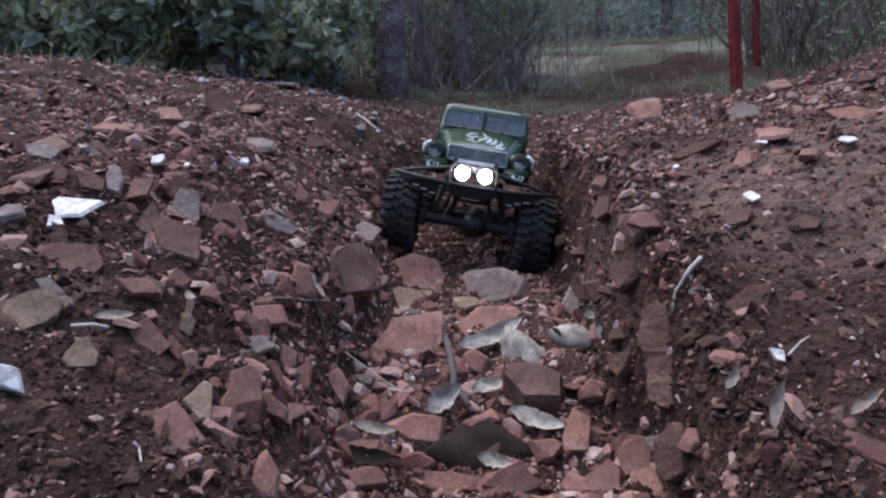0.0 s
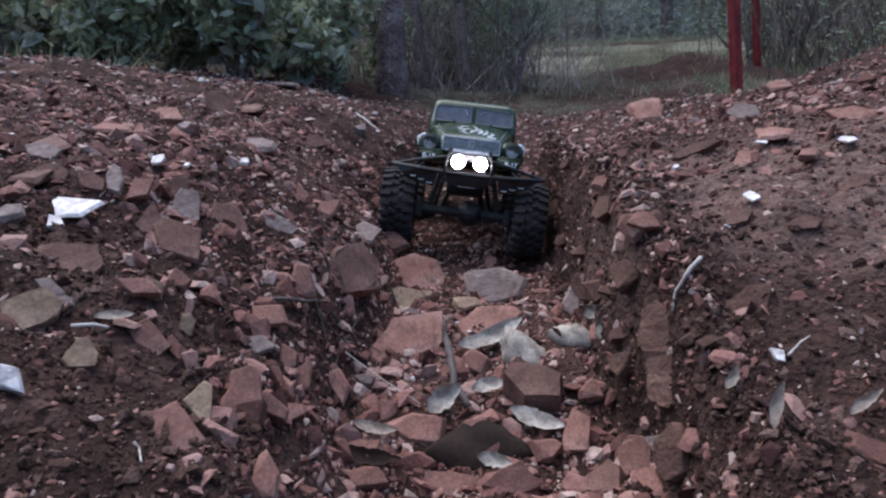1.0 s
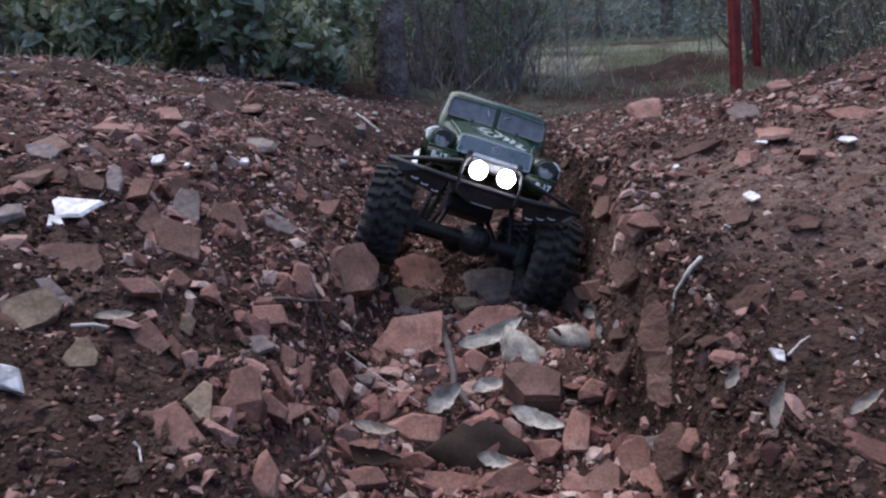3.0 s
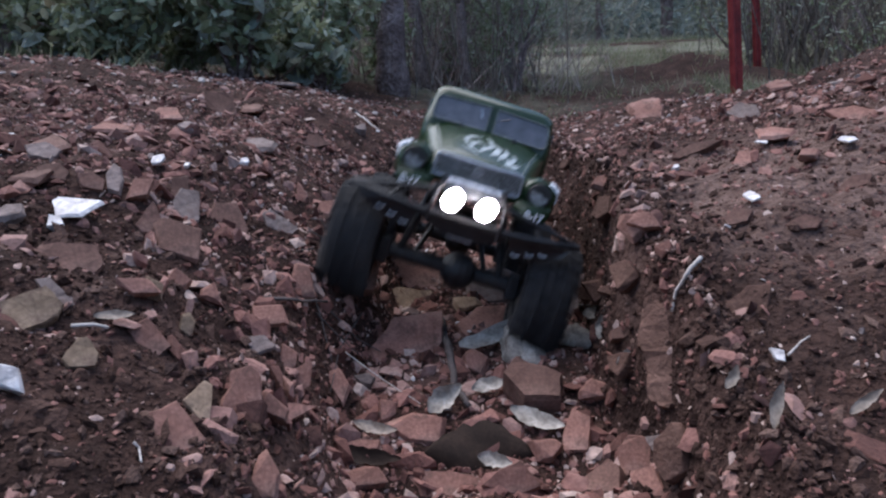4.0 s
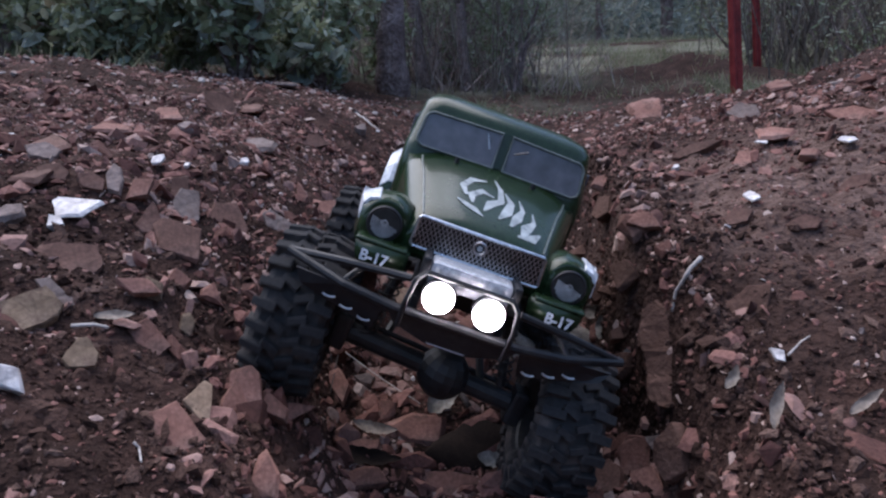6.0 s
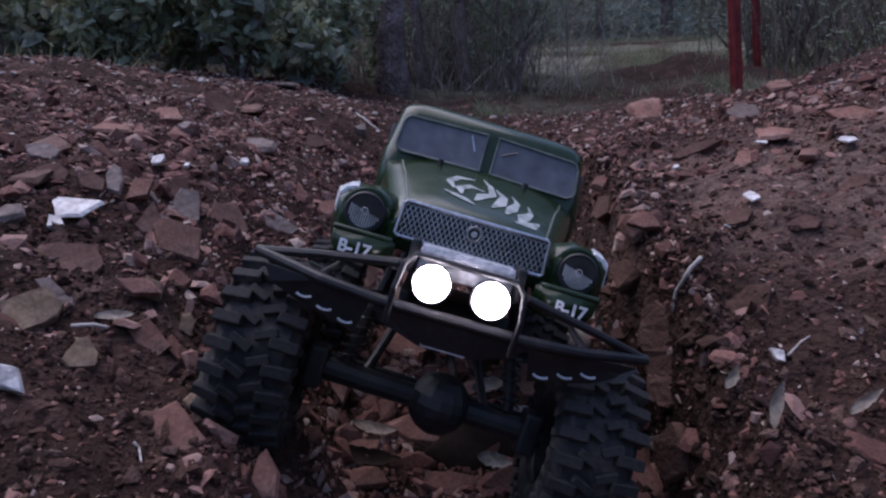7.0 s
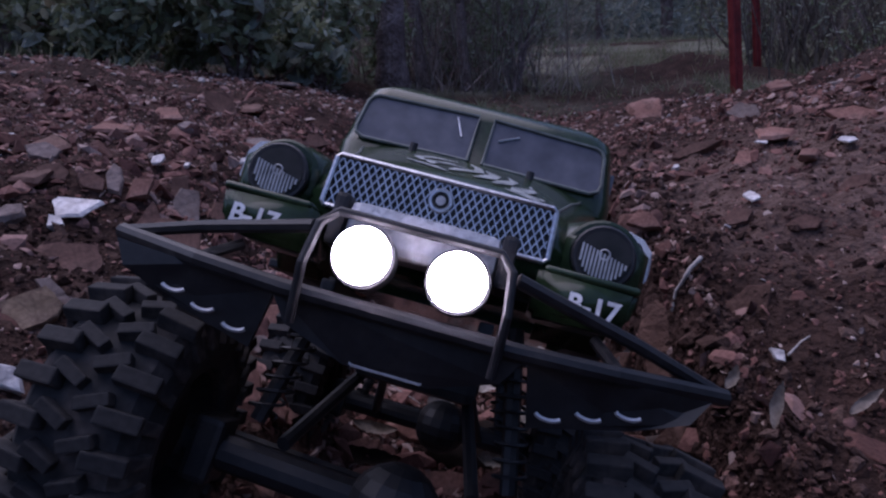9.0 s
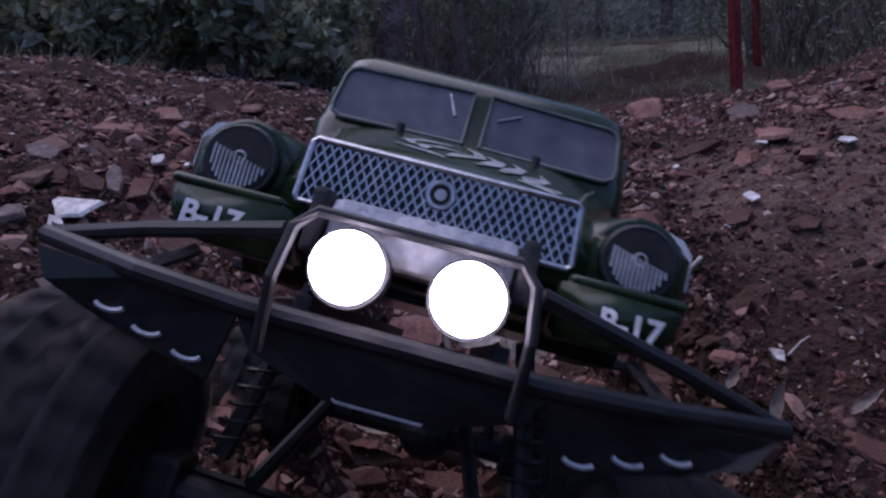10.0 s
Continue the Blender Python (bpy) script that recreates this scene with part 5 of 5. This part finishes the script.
    mark.matrix_local = pose(sx * 0.0693, 0.0208, 0.0058, 84, 0, 0)
    mark["label"] = "white stencilled B-17 marking"

# grille: frame, backing, crossed wires, round badge
bm = bmesh.new()
loft(bm, [[(-0.0475, y, 0.0215), (0.0475, y, 0.0215), (0.0465, y, 0.0425), (-0.0465, y, 0.0425)] for y in (0.0352, 0.0392)])
grille = part("grille", bm, GRILLE_DARK, truck, "dark grille with silver wire mesh")
bm = bmesh.new()
tube(bm, [(x, 0.0345, z) for x, z in ((-0.047, 0.0207), (0.047, 0.0207), (0.0485, 0.0222), (0.0475, 0.042), (0.046, 0.0434), (-0.046, 0.0434), (-0.0475, 0.042), (-0.0485, 0.0222), (-0.047, 0.0207))], 0.0013, 8)
part("grille_frame", bm, SILVER, grille)
for d in (1, -1):
    for k in range(-4, 33):
        x0 = -0.0465 + k * 0.0033
        x1 = x0 + d * 0.0115
        z0, z1 = 0.022, 0.0425
        lim = 0.0468
        f0, f1 = sorted(((-lim - x0) / (x1 - x0), (lim - x0) / (x1 - x0)))
        f0, f1 = max(f0, 0.0), min(f1, 1.0)
        if f1 - f0 < 0.08:
            continue
        a, b = [(x0 + (x1 - x0) * f, z0 + (z1 - z0) * f) for f in (f0, f1)]
        bm = bmesh.new()
        tube(bm, [(a[0], 0.0346, a[1]), (b[0], 0.0346, b[1])], 0.00038, 4)
        part("wire", bm, SILVER, grille)
bm = bmesh.new()
tube(bm, [(0.0044 * math.cos(a), 0.0335, 0.0345 + 0.0044 * math.sin(a)) for a in np.linspace(0, math.tau, 19)], 0.001, 6)
badge = part("badge", bm, SILVER, grille, "round silver badge")
bm = bmesh.new()
disc(bm, (0, 0.0342, 0.0345), 0.0042, 0.0012, (0, -1, 0), 18)
part("badge_disc", bm, GRILLE_DARK, grille)
bm = bmesh.new()
disc(bm, (0, 0.0336, 0.0345), 0.0021, 0.0012, (0, -1, 0), 14, 0.0003)
part("badge_boss", bm, LENS, grille)


# silver flame decal on the bonnet: curved tongues
def tongue(points, widths):
    bm = bmesh.new()
    left, right = [], []
    for i, (x, y) in enumerate(points):
        q = Vector(points[min(i + 1, len(points) - 1)]) - Vector(points[max(i - 1, 0)])
        nrm = Vector((-q.y, q.x)).normalized() * widths[i]
        for sgn, row in ((1, left), (-1, right)):
            X, Y = x + sgn * nrm.x, y + sgn * nrm.y
            row.append(bm.verts.new((X, Y, hood_z(X, Y) + 0.0006)))
    for i in range(len(points) - 1):
        bm.faces.new((left[i], left[i + 1], right[i + 1], right[i]))
    bmesh.ops.recalc_face_normals(bm, faces=bm.faces[:])
    return part("decal", bm, DECAL, hood, "silver flame decal")


for pts, w in (
        (((-0.020, 0.078), (-0.024, 0.09), (-0.018, 0.102), (-0.006, 0.106)), (0.0012, 0.003, 0.003, 0.0006)),
        (((-0.014, 0.07), (-0.016, 0.08), (-0.008, 0.09), (0.002, 0.086)), (0.001, 0.0035, 0.003, 0.0008)),
        (((-0.004, 0.064), (0.0, 0.076), (0.008, 0.084), (0.006, 0.1), (0.0, 0.112)), (0.001, 0.004, 0.003, 0.0022, 0.0004)),
        (((0.008, 0.06), (0.014, 0.072), (0.016, 0.086), (0.01, 0.098)), (0.001, 0.0042, 0.003, 0.0005)),
        (((0.018, 0.056), (0.022, 0.068), (0.026, 0.082), (0.022, 0.094)), (0.0012, 0.004, 0.002, 0.0005)),
        (((0.028, 0.05), (0.03, 0.06), (0.036, 0.072), (0.034, 0.084)), (0.002, 0.0045, 0.002, 0.0005)),
        (((0.024, 0.047), (0.036, 0.052), (0.042, 0.062)), (0.001, 0.004, 0.0008)),
        (((-0.026, 0.07), (-0.02, 0.066), (-0.012, 0.062), (-0.004, 0.056)), (0.0005, 0.0022, 0.0028, 0.0006))):
    tongue(pts, w)
for x in (-0.034, 0.032):
    bm = bmesh.new()
    disc(bm, (x, 0.122, hood_z(x, 0.122) + 0.0015), 0.0022, 0.005, (0, 0, 1), 10)
    box(bm, (x, 0.122, hood_z(x, 0.122) + 0.0036), (0.003, 0.0012, 0.0012), 0.0003)
    part("body_post", bm, BLACK, truck)

# load bed with flared rear wings
bm = bmesh.new()
loft(bm, [[(-0.074, y, 0.005), (0.074, y, 0.005), (0.077, y, 0.062), (0.071, y, 0.062), (0.068, y, 0.02), (-0.068, y, 0.02), (-0.071, y, 0.062), (-0.077, y, 0.062)] for y in (0.238, 0.405)])
part("load_bed", bm, GREEN, truck)
for sx in (-1, 1):
    bm = bmesh.new()
    loft(bm, [[(sx * 0.074, y, z - 0.012), (sx * 0.074, y, z), (sx * 0.09, y, z - 0.001), (sx * 0.097, y, z - 0.008), (sx * 0.097, y, z - 0.014)] for y, z in ((0.275, 0.012), (0.29, 0.036), (0.315, 0.047), (0.345, 0.049), (0.375, 0.042), (0.395, 0.024))])
    rear = part("rear_wing", bm, GREEN, truck, smooth=True)
    # silver strip put in for the sky's reflection on the rear wing
    bm = bmesh.new()
    loft(bm, [[(sx * 0.083, y, z + 0.0012), (sx * 0.0902, y, z + 0.0008), (sx * 0.0978, y, z - 0.0072), (sx * 0.0978, y, z - 0.0125), (sx * 0.096, y, z - 0.0125), (sx * 0.09, y, z - 0.003), (sx * 0.083, y, z - 0.003)] for y, z in ((0.279, 0.018), (0.29, 0.036), (0.315, 0.047), (0.33, 0.048))])
    part("wing_gleam", bm, SKY_GLEAM, rear, "sky reflection on the rear wing, put in as silver")
    bm = bmesh.new()
    box(bm, (sx * 0.089, 0.2, -0.002), (0.016, 0.13, 0.005), 0.001)
    part("side_step", bm, BLACK, truck)

# tube bumper
bm = bmesh.new()
tube(bm, [(-0.1288, 0.0372, -0.0125), (-0.082, 0.013, -0.0165), (-0.045, 0.007, -0.0185), (0.045, 0.007, -0.0185), (0.082, 0.013, -0.0165), (0.1288, 0.0372, -0.0125)], 0.0036, 10)
bumper = part("bumper", bm, BLACK, truck, "black tube bumper")
for sx in (-1, 1):
    bm = bmesh.new()
    tube(bm, [(sx * 0.1288, 0.0372, -0.0125), (sx * 0.088, 0.021, -0.003), (sx * 0.039, 0.003, 0.0065)], 0.0028, 8)
    part("upper_tube", bm, BLACK, bumper)
    bm = bmesh.new()
    tube(bm, [(sx * 0.085, 0.0145, -0.0165), (sx * 0.074, 0.03, -0.005)], 0.0024, 8)
    part("brace", bm, BLACK, bumper)
    bm = bmesh.new()
    loft(bm, [[(sx * x, y + (0.0 if z > -0.03 else 0.007), z) for x, z in ((0.05, -0.02), (0.084, -0.0185), (0.118, -0.0165), (0.112, -0.0265), (0.094, -0.0345), (0.056, -0.044))] for y in (0.0155, 0.018)])
    part("wing_plate", bm, BLACK, bumper)
    # pale arcs added for sky reflected on the holes' lower lips
    for k, (hx, hy, hz) in enumerate(((0.0624, 0.0195, -0.0345), (0.0767, 0.0195, -0.0305), (0.0906, 0.0195, -0.0262))):
        bm = bmesh.new()
        tube(bm, [(sx * hx + 0.0052 * math.cos(a), hy - 0.0015, hz - 0.0018 + 0.0026 * math.sin(a)) for a in np.linspace(math.pi * 1.15, math.pi * 1.85, 9)], 0.0009, 5)
        part("rim_glint", bm, WINCH_AND_GLINT, bumper, "pale arc put in as the sky glint on a drilled hole")
bm = bmesh.new()
tube(bm, [(-0.0385, 0.006, -0.03), (-0.0385, -0.001, -0.008), (-0.0365, 0.0, 0.008), (-0.031, 0.002, 0.0142), (0.031, 0.002, 0.0142), (0.0365, 0.0, 0.008), (0.0385, -0.001, -0.008), (0.0385, 0.006, -0.03)], 0.0019, 10)
part("lamp_hoop", bm, BLACK, bumper)
bm = bmesh.new()
loft(bm, [[(-0.05, y, -0.019), (0.05, y, -0.019), (0.042, y + 0.003, -0.031), (0.0165, y + 0.008, -0.04), (-0.0165, y + 0.008, -0.04), (-0.042, y + 0.003, -0.031)] for y in (0.0085, 0.0115)])
part("centre_plate", bm, BLACK, bumper)
# pale bar put in for sky reflected along the plate's lower edge
bm = bmesh.new()
tube(bm, [(-0.0165, 0.0165, -0.0362), (-0.0135, 0.0165, -0.0392), (0.0135, 0.0165, -0.0392), (0.0165, 0.0165, -0.0362)], 0.0008, 6)
part("edge_glint", bm, WINCH_AND_GLINT, bumper, "pale bar put in as the sky glint on the lower plate edge")
bm = bmesh.new()
box(bm, (0, 0.021, 0.0125), (0.06, 0.025, 0.018), 0.004)
winch = part("winch", bm, WINCH_AND_GLINT, truck, "silver winch drum cover behind the lamps")
for sx in (-1, 1):
    bm = bmesh.new()
    box(bm, (sx * 0.033, 0.021, 0.0125), (0.006, 0.028, 0.021), 0.002)
    part("winch_end", bm, BLACK, winch)
    bm = bmesh.new()
    disc(bm, (sx * 0.0181, 0.0065, 0), 0.0121, 0.013, (0, -1, 0), 28, 0.0015)
    lamp = part("spot_lamp", bm, BLACK, truck)
    bm = bmesh.new()
    disc(bm, (sx * 0.0181, -0.0006, 0), 0.0108, 0.002, (0, -1, 0), 28, 0.0006)
    part("lit_lens", bm, LIT, lamp, "glaring white lit lens")

# chassis, axles, links, shock absorbers
for sx in (-1, 1):
    bm = bmesh.new()
    box(bm, (sx * 0.032, 0.21, -0.018), (0.006, 0.38, 0.016), 0.001)
    part("chassis_rail", bm, BLACK, truck)
bm = bmesh.new()
box(bm, (0, 0.2, -0.035), (0.07, 0.12, 0.028), 0.006)
part("gearbox", bm, BLACK, truck)
WHEEL_X, AXLES = 0.113, (0.08, 0.36)


def axle():
    bm = bmesh.new()
    tube(bm, [(-0.088, 0, 0), (0.088, 0, 0)], 0.0085, 12)
    t = bmesh.new()
    bmesh.ops.create_uvsphere(t, u_segments=16, v_segments=10, radius=0.022)
    merge(bm, t, pose(0.012, 0, 0))
    for sx in (-1, 1):
        box(bm, (sx * 0.078, 0, 0), (0.014, 0.022, 0.03), 0.003)
    tube(bm, [(-0.08, 0.016, 0.006), (0.08, 0.016, 0.006)], 0.0025, 6)
    return part("axle", bm, BLACK, truck, smooth=False)


def shock(sx, y):
    bm = bmesh.new()
    tube(bm, [(sx * 0.06, y, -0.078), (sx * 0.045, y + 0.008, -0.005)], 0.004, 8)
    a, b = Vector((sx * 0.0595, y, -0.075)), Vector((sx * 0.048, y + 0.007, -0.02))
    tube(bm, [a.lerp(b, k / 96) + 0.0075 * Vector((math.cos(k * 0.52), math.sin(k * 0.52), 0)) for k in range(97)], 0.0009, 5)
    return part("shock_absorber", bm, BLACK, truck)


def link(sx, y0, y1):
    bm = bmesh.new()
    tube(bm, [(sx * 0.045, y0, -0.085), (sx * 0.03, y1, -0.045)], 0.0035, 8)
    return part("suspension_link", bm, BLACK, truck)


axles = [axle(), axle()]
for sx in (-1, 1):
    shock(sx, AXLES[0])
    shock(sx, AXLES[1])
    link(sx, AXLES[0], 0.16)
    link(sx, AXLES[1], 0.24)

R_TYRE, W_TYRE = 0.066, 0.051


def lug_mesh(size, bevel):
    bm = bmesh.new()
    box(bm, (0, 0, 0), size, bevel)
    me = bpy.data.meshes.new("tread_lug")
    bm.to_mesh(me)
    bm.free()
    me.materials.append(RUBBER)
    return me


LUGS = [lug_mesh((0.36 * W_TYRE, 0.0072, 0.0075), 0.001), lug_mesh((0.28 * W_TYRE, 0.0055, 0.0065), 0.0008), lug_mesh((0.004, 0.0055, 0.015), 0.001)]


def wheel(sx):
    """A knobbly tyre with its rim and hub; the axle lies along x."""
    bm = bmesh.new()
    prof = [(-0.5, 0.5), (-0.54, 0.62), (-0.5, 0.8), (-0.4, 0.895), (0, 0.92), (0.4, 0.895), (0.5, 0.8), (0.54, 0.62), (0.5, 0.5), (0.42, 0.48), (-0.42, 0.48)]
    rings = [[(W_TYRE * u, R_TYRE * v * math.cos(a), R_TYRE * v * math.sin(a)) for u, v in prof] for a in np.linspace(0, math.tau, 41)[:-1]]
    loft(bm, rings + rings[:1], caps=False)
    ob = part("wheel", bm, RUBBER, truck, "black knobbly off-road tyre")
    bm = bmesh.new()
    prof = [(-0.45, 0.5), (-0.4, 0.46), (-0.2, 0.4), (-0.1, 0.18), (0.1, 0.18), (0.2, 0.4), (0.4, 0.46), (0.45, 0.5)]
    rings = [[(W_TYRE * u, R_TYRE * v * math.cos(a), R_TYRE * v * math.sin(a)) for u, v in prof] for a in np.linspace(0, math.tau, 25)[:-1]]
    loft(bm, rings + rings[:1], closed=False, caps=False)
    for s in (-1, 1):
        disc(bm, (s * 0.11 * W_TYRE, 0, 0), 0.2 * R_TYRE, 0.006, (1, 0, 0), 12, 0.001)
    part("rim", bm, BLACK, ob)
    n = 24
    for k in range(n):
        for s in (-1, 1):
            m = Matrix.Rotation((k + (0.5 if s > 0 else 0)) * math.tau / n, 4, "X")
            for name, me, q in (("tread_lug", LUGS[0], pose(s * 0.37 * W_TYRE, 0, 0.935 * R_TYRE, 0, s * 12, 0)),
                                ("tread_lug", LUGS[1], pose(s * 0.13 * W_TYRE, 0.004, 0.95 * R_TYRE, 0, 0, s * 24)),
                                ("side_lug", LUGS[2], pose(s * 0.52 * W_TYRE, 0, 0.8 * R_TYRE, 0, -s * 12, 0))):
                o = new(name, me)
                o.parent = ob
                o.matrix_local = m @ q
    for k in range(6):
        a = k * math.tau / 6
        bm = bmesh.new()
        box(bm, (sx * 0.2 * W_TYRE, 0.27 * R_TYRE * math.cos(a), 0.27 * R_TYRE * math.sin(a)), (0.006, 0.005, 0.005), 0.001)
        part("rim_bolt", bm, SILVER, ob)
    return ob


wheels = [(wheel(sx), sx, i) for i in (0, 1) for sx in (-1, 1)]

TRUCK_ROWS = [
    (0, pose(0.0485, 1.122, 0.221, -6, 9, -5)),
    (0.6, pose(0.0475, 1.125, 0.223, -6.5, 9, -4)),
    (1, pose(0.0432, 1.1659, 0.2366, -8.24, 6.77, -1.83)),
    (1.6, pose(0.0433, 1.1154, 0.2286, -8.88, 9.47, -0.42)),
    (2, pose(0.0687, 1.0551, 0.2241, -8.36, 18.38, 0.45)),
    (2.5, pose(0.0638, 0.9725, 0.2424, -10.66, 14.89, 2.51)),
    (3.8, pose(0.052, 0.7613, 0.2431, -7.15, 21.8, -0.85)),
    (4, pose(0.0277, 0.7294, 0.2245, -3.33, 16.89, -2.41)),
    (4.2, pose(-0.0086, 0.6461, 0.1971, 2.11, 11.58, -7.05)),
    (4.5, pose(-0.0132, 0.6071, 0.2255, -4.44, 18.26, -8.81)),
    (5, pose(0.0127, 0.5268, 0.1792, 5.92, 30.31, -2.03)),
    (5.6, pose(0.0145, 0.493, 0.1803, 5.92, 24.06, -0.21)),
    (6.8, pose(0.0113, 0.405, 0.2141, -7.26, 15.55, -1.68)),
    (7, pose(0.0106, 0.4024, 0.2159, -9, 16.1, -1.73)),
    (7.3, pose(0.0097, 0.3997, 0.2519, -16.19, 14.7, -1.46)),
    (7.5, pose(-0.0036, 0.3791, 0.2796, -19.28, 9.83, -4.13)),
    (7.6, pose(-0.0259, 0.3419, 0.2738, -19.29, 4.51, -4.52)),
    (8, pose(-0.0145, 0.2561, 0.2643, -21.28, 12.68, -9.1)),
    (8.4, pose(-0.0135, 0.2534, 0.2626, -20.95, 13.13, -9.63)),
    (8.9, pose(-0.0122, 0.2504, 0.264, -21.28, 13.47, -8.81)),
    (9.3, pose(-0.0137, 0.2478, 0.2675, -21.68, 13.33, -9.2)),
    (9.5, pose(-0.0224, 0.2337, 0.2796, -20.53, 10.2, -9.63)),
    (9.7, pose(-0.0179, 0.216, 0.2744, -20.31, 10.1, -6.88)),
    (10, pose(-0.0103, 0.1984, 0.2713, -19.62, 13.72, -6.02)),
]
# suspension: seconds, then how far the two front wheels have dropped
DROP = [(0, 0, 0), (4.2, 0, 0), (5.0, -0.014, 0.012), (5.7, -0.014, 0.012), (7.0, 0.0, 0.008), (7.5, 0.01, 0.002), (8.0, 0.012, 0.022), (10, 0.012, 0.022)]


# wheels that spin on the loose stones: seconds, then degrees past rolling for all, and more for one front wheel
SLIP = [(0, 0, 0), (3.7, 0, 0), (4.65, 400, 0), (4.8, 410, 0), (5.9, 410, 420), (7.15, 410, 420), (7.85, 720, 420), (9.7, 720, 420), (10, 830, 420)]


def motions():
    walk(truck, TRUCK_ROWS)
    times = np.arange(0, 10.01, 0.1)
    way = np.interp(times, [r[0] for r in TRUCK_ROWS], [-r[1].translation.y for r in TRUCK_ROWS])
    drop = [np.interp(times, [d[0] for d in DROP], [d[1 + s] for d in DROP]) for s in (0, 1)]
    for ob, sx, i in wheels:
        rows = []
        for k, t in enumerate(times):
            dz = drop[0 if sx < 0 else 1][k] if i == 0 else 0.0
            slip = np.interp(t, [q[0] for q in SLIP], [q[1] + (q[2] if sx > 0 and i == 0 else 0) for q in SLIP])
            spin = math.degrees((way[k] - way[0]) / R_TYRE) + float(slip) + 20 * i + 9 * sx
            rows.append((float(t), pose(sx * WHEEL_X, AXLES[i], -0.082 - dz, spin, 0, 0)))
        walk(ob, rows)
    rows = []
    for k, t in enumerate(times):
        a, b = drop[0][k], drop[1][k]
        rows.append((float(t), pose(0, AXLES[0], -0.082 - (a + b) / 2, 0, math.degrees(math.atan2(b - a, 2 * WHEEL_X)), 0)))
    walk(axles[0], rows)
    walk(axles[1], [(0, pose(0, AXLES[1], -0.082)), (10, pose(0, AXLES[1], -0.082))])


motions()
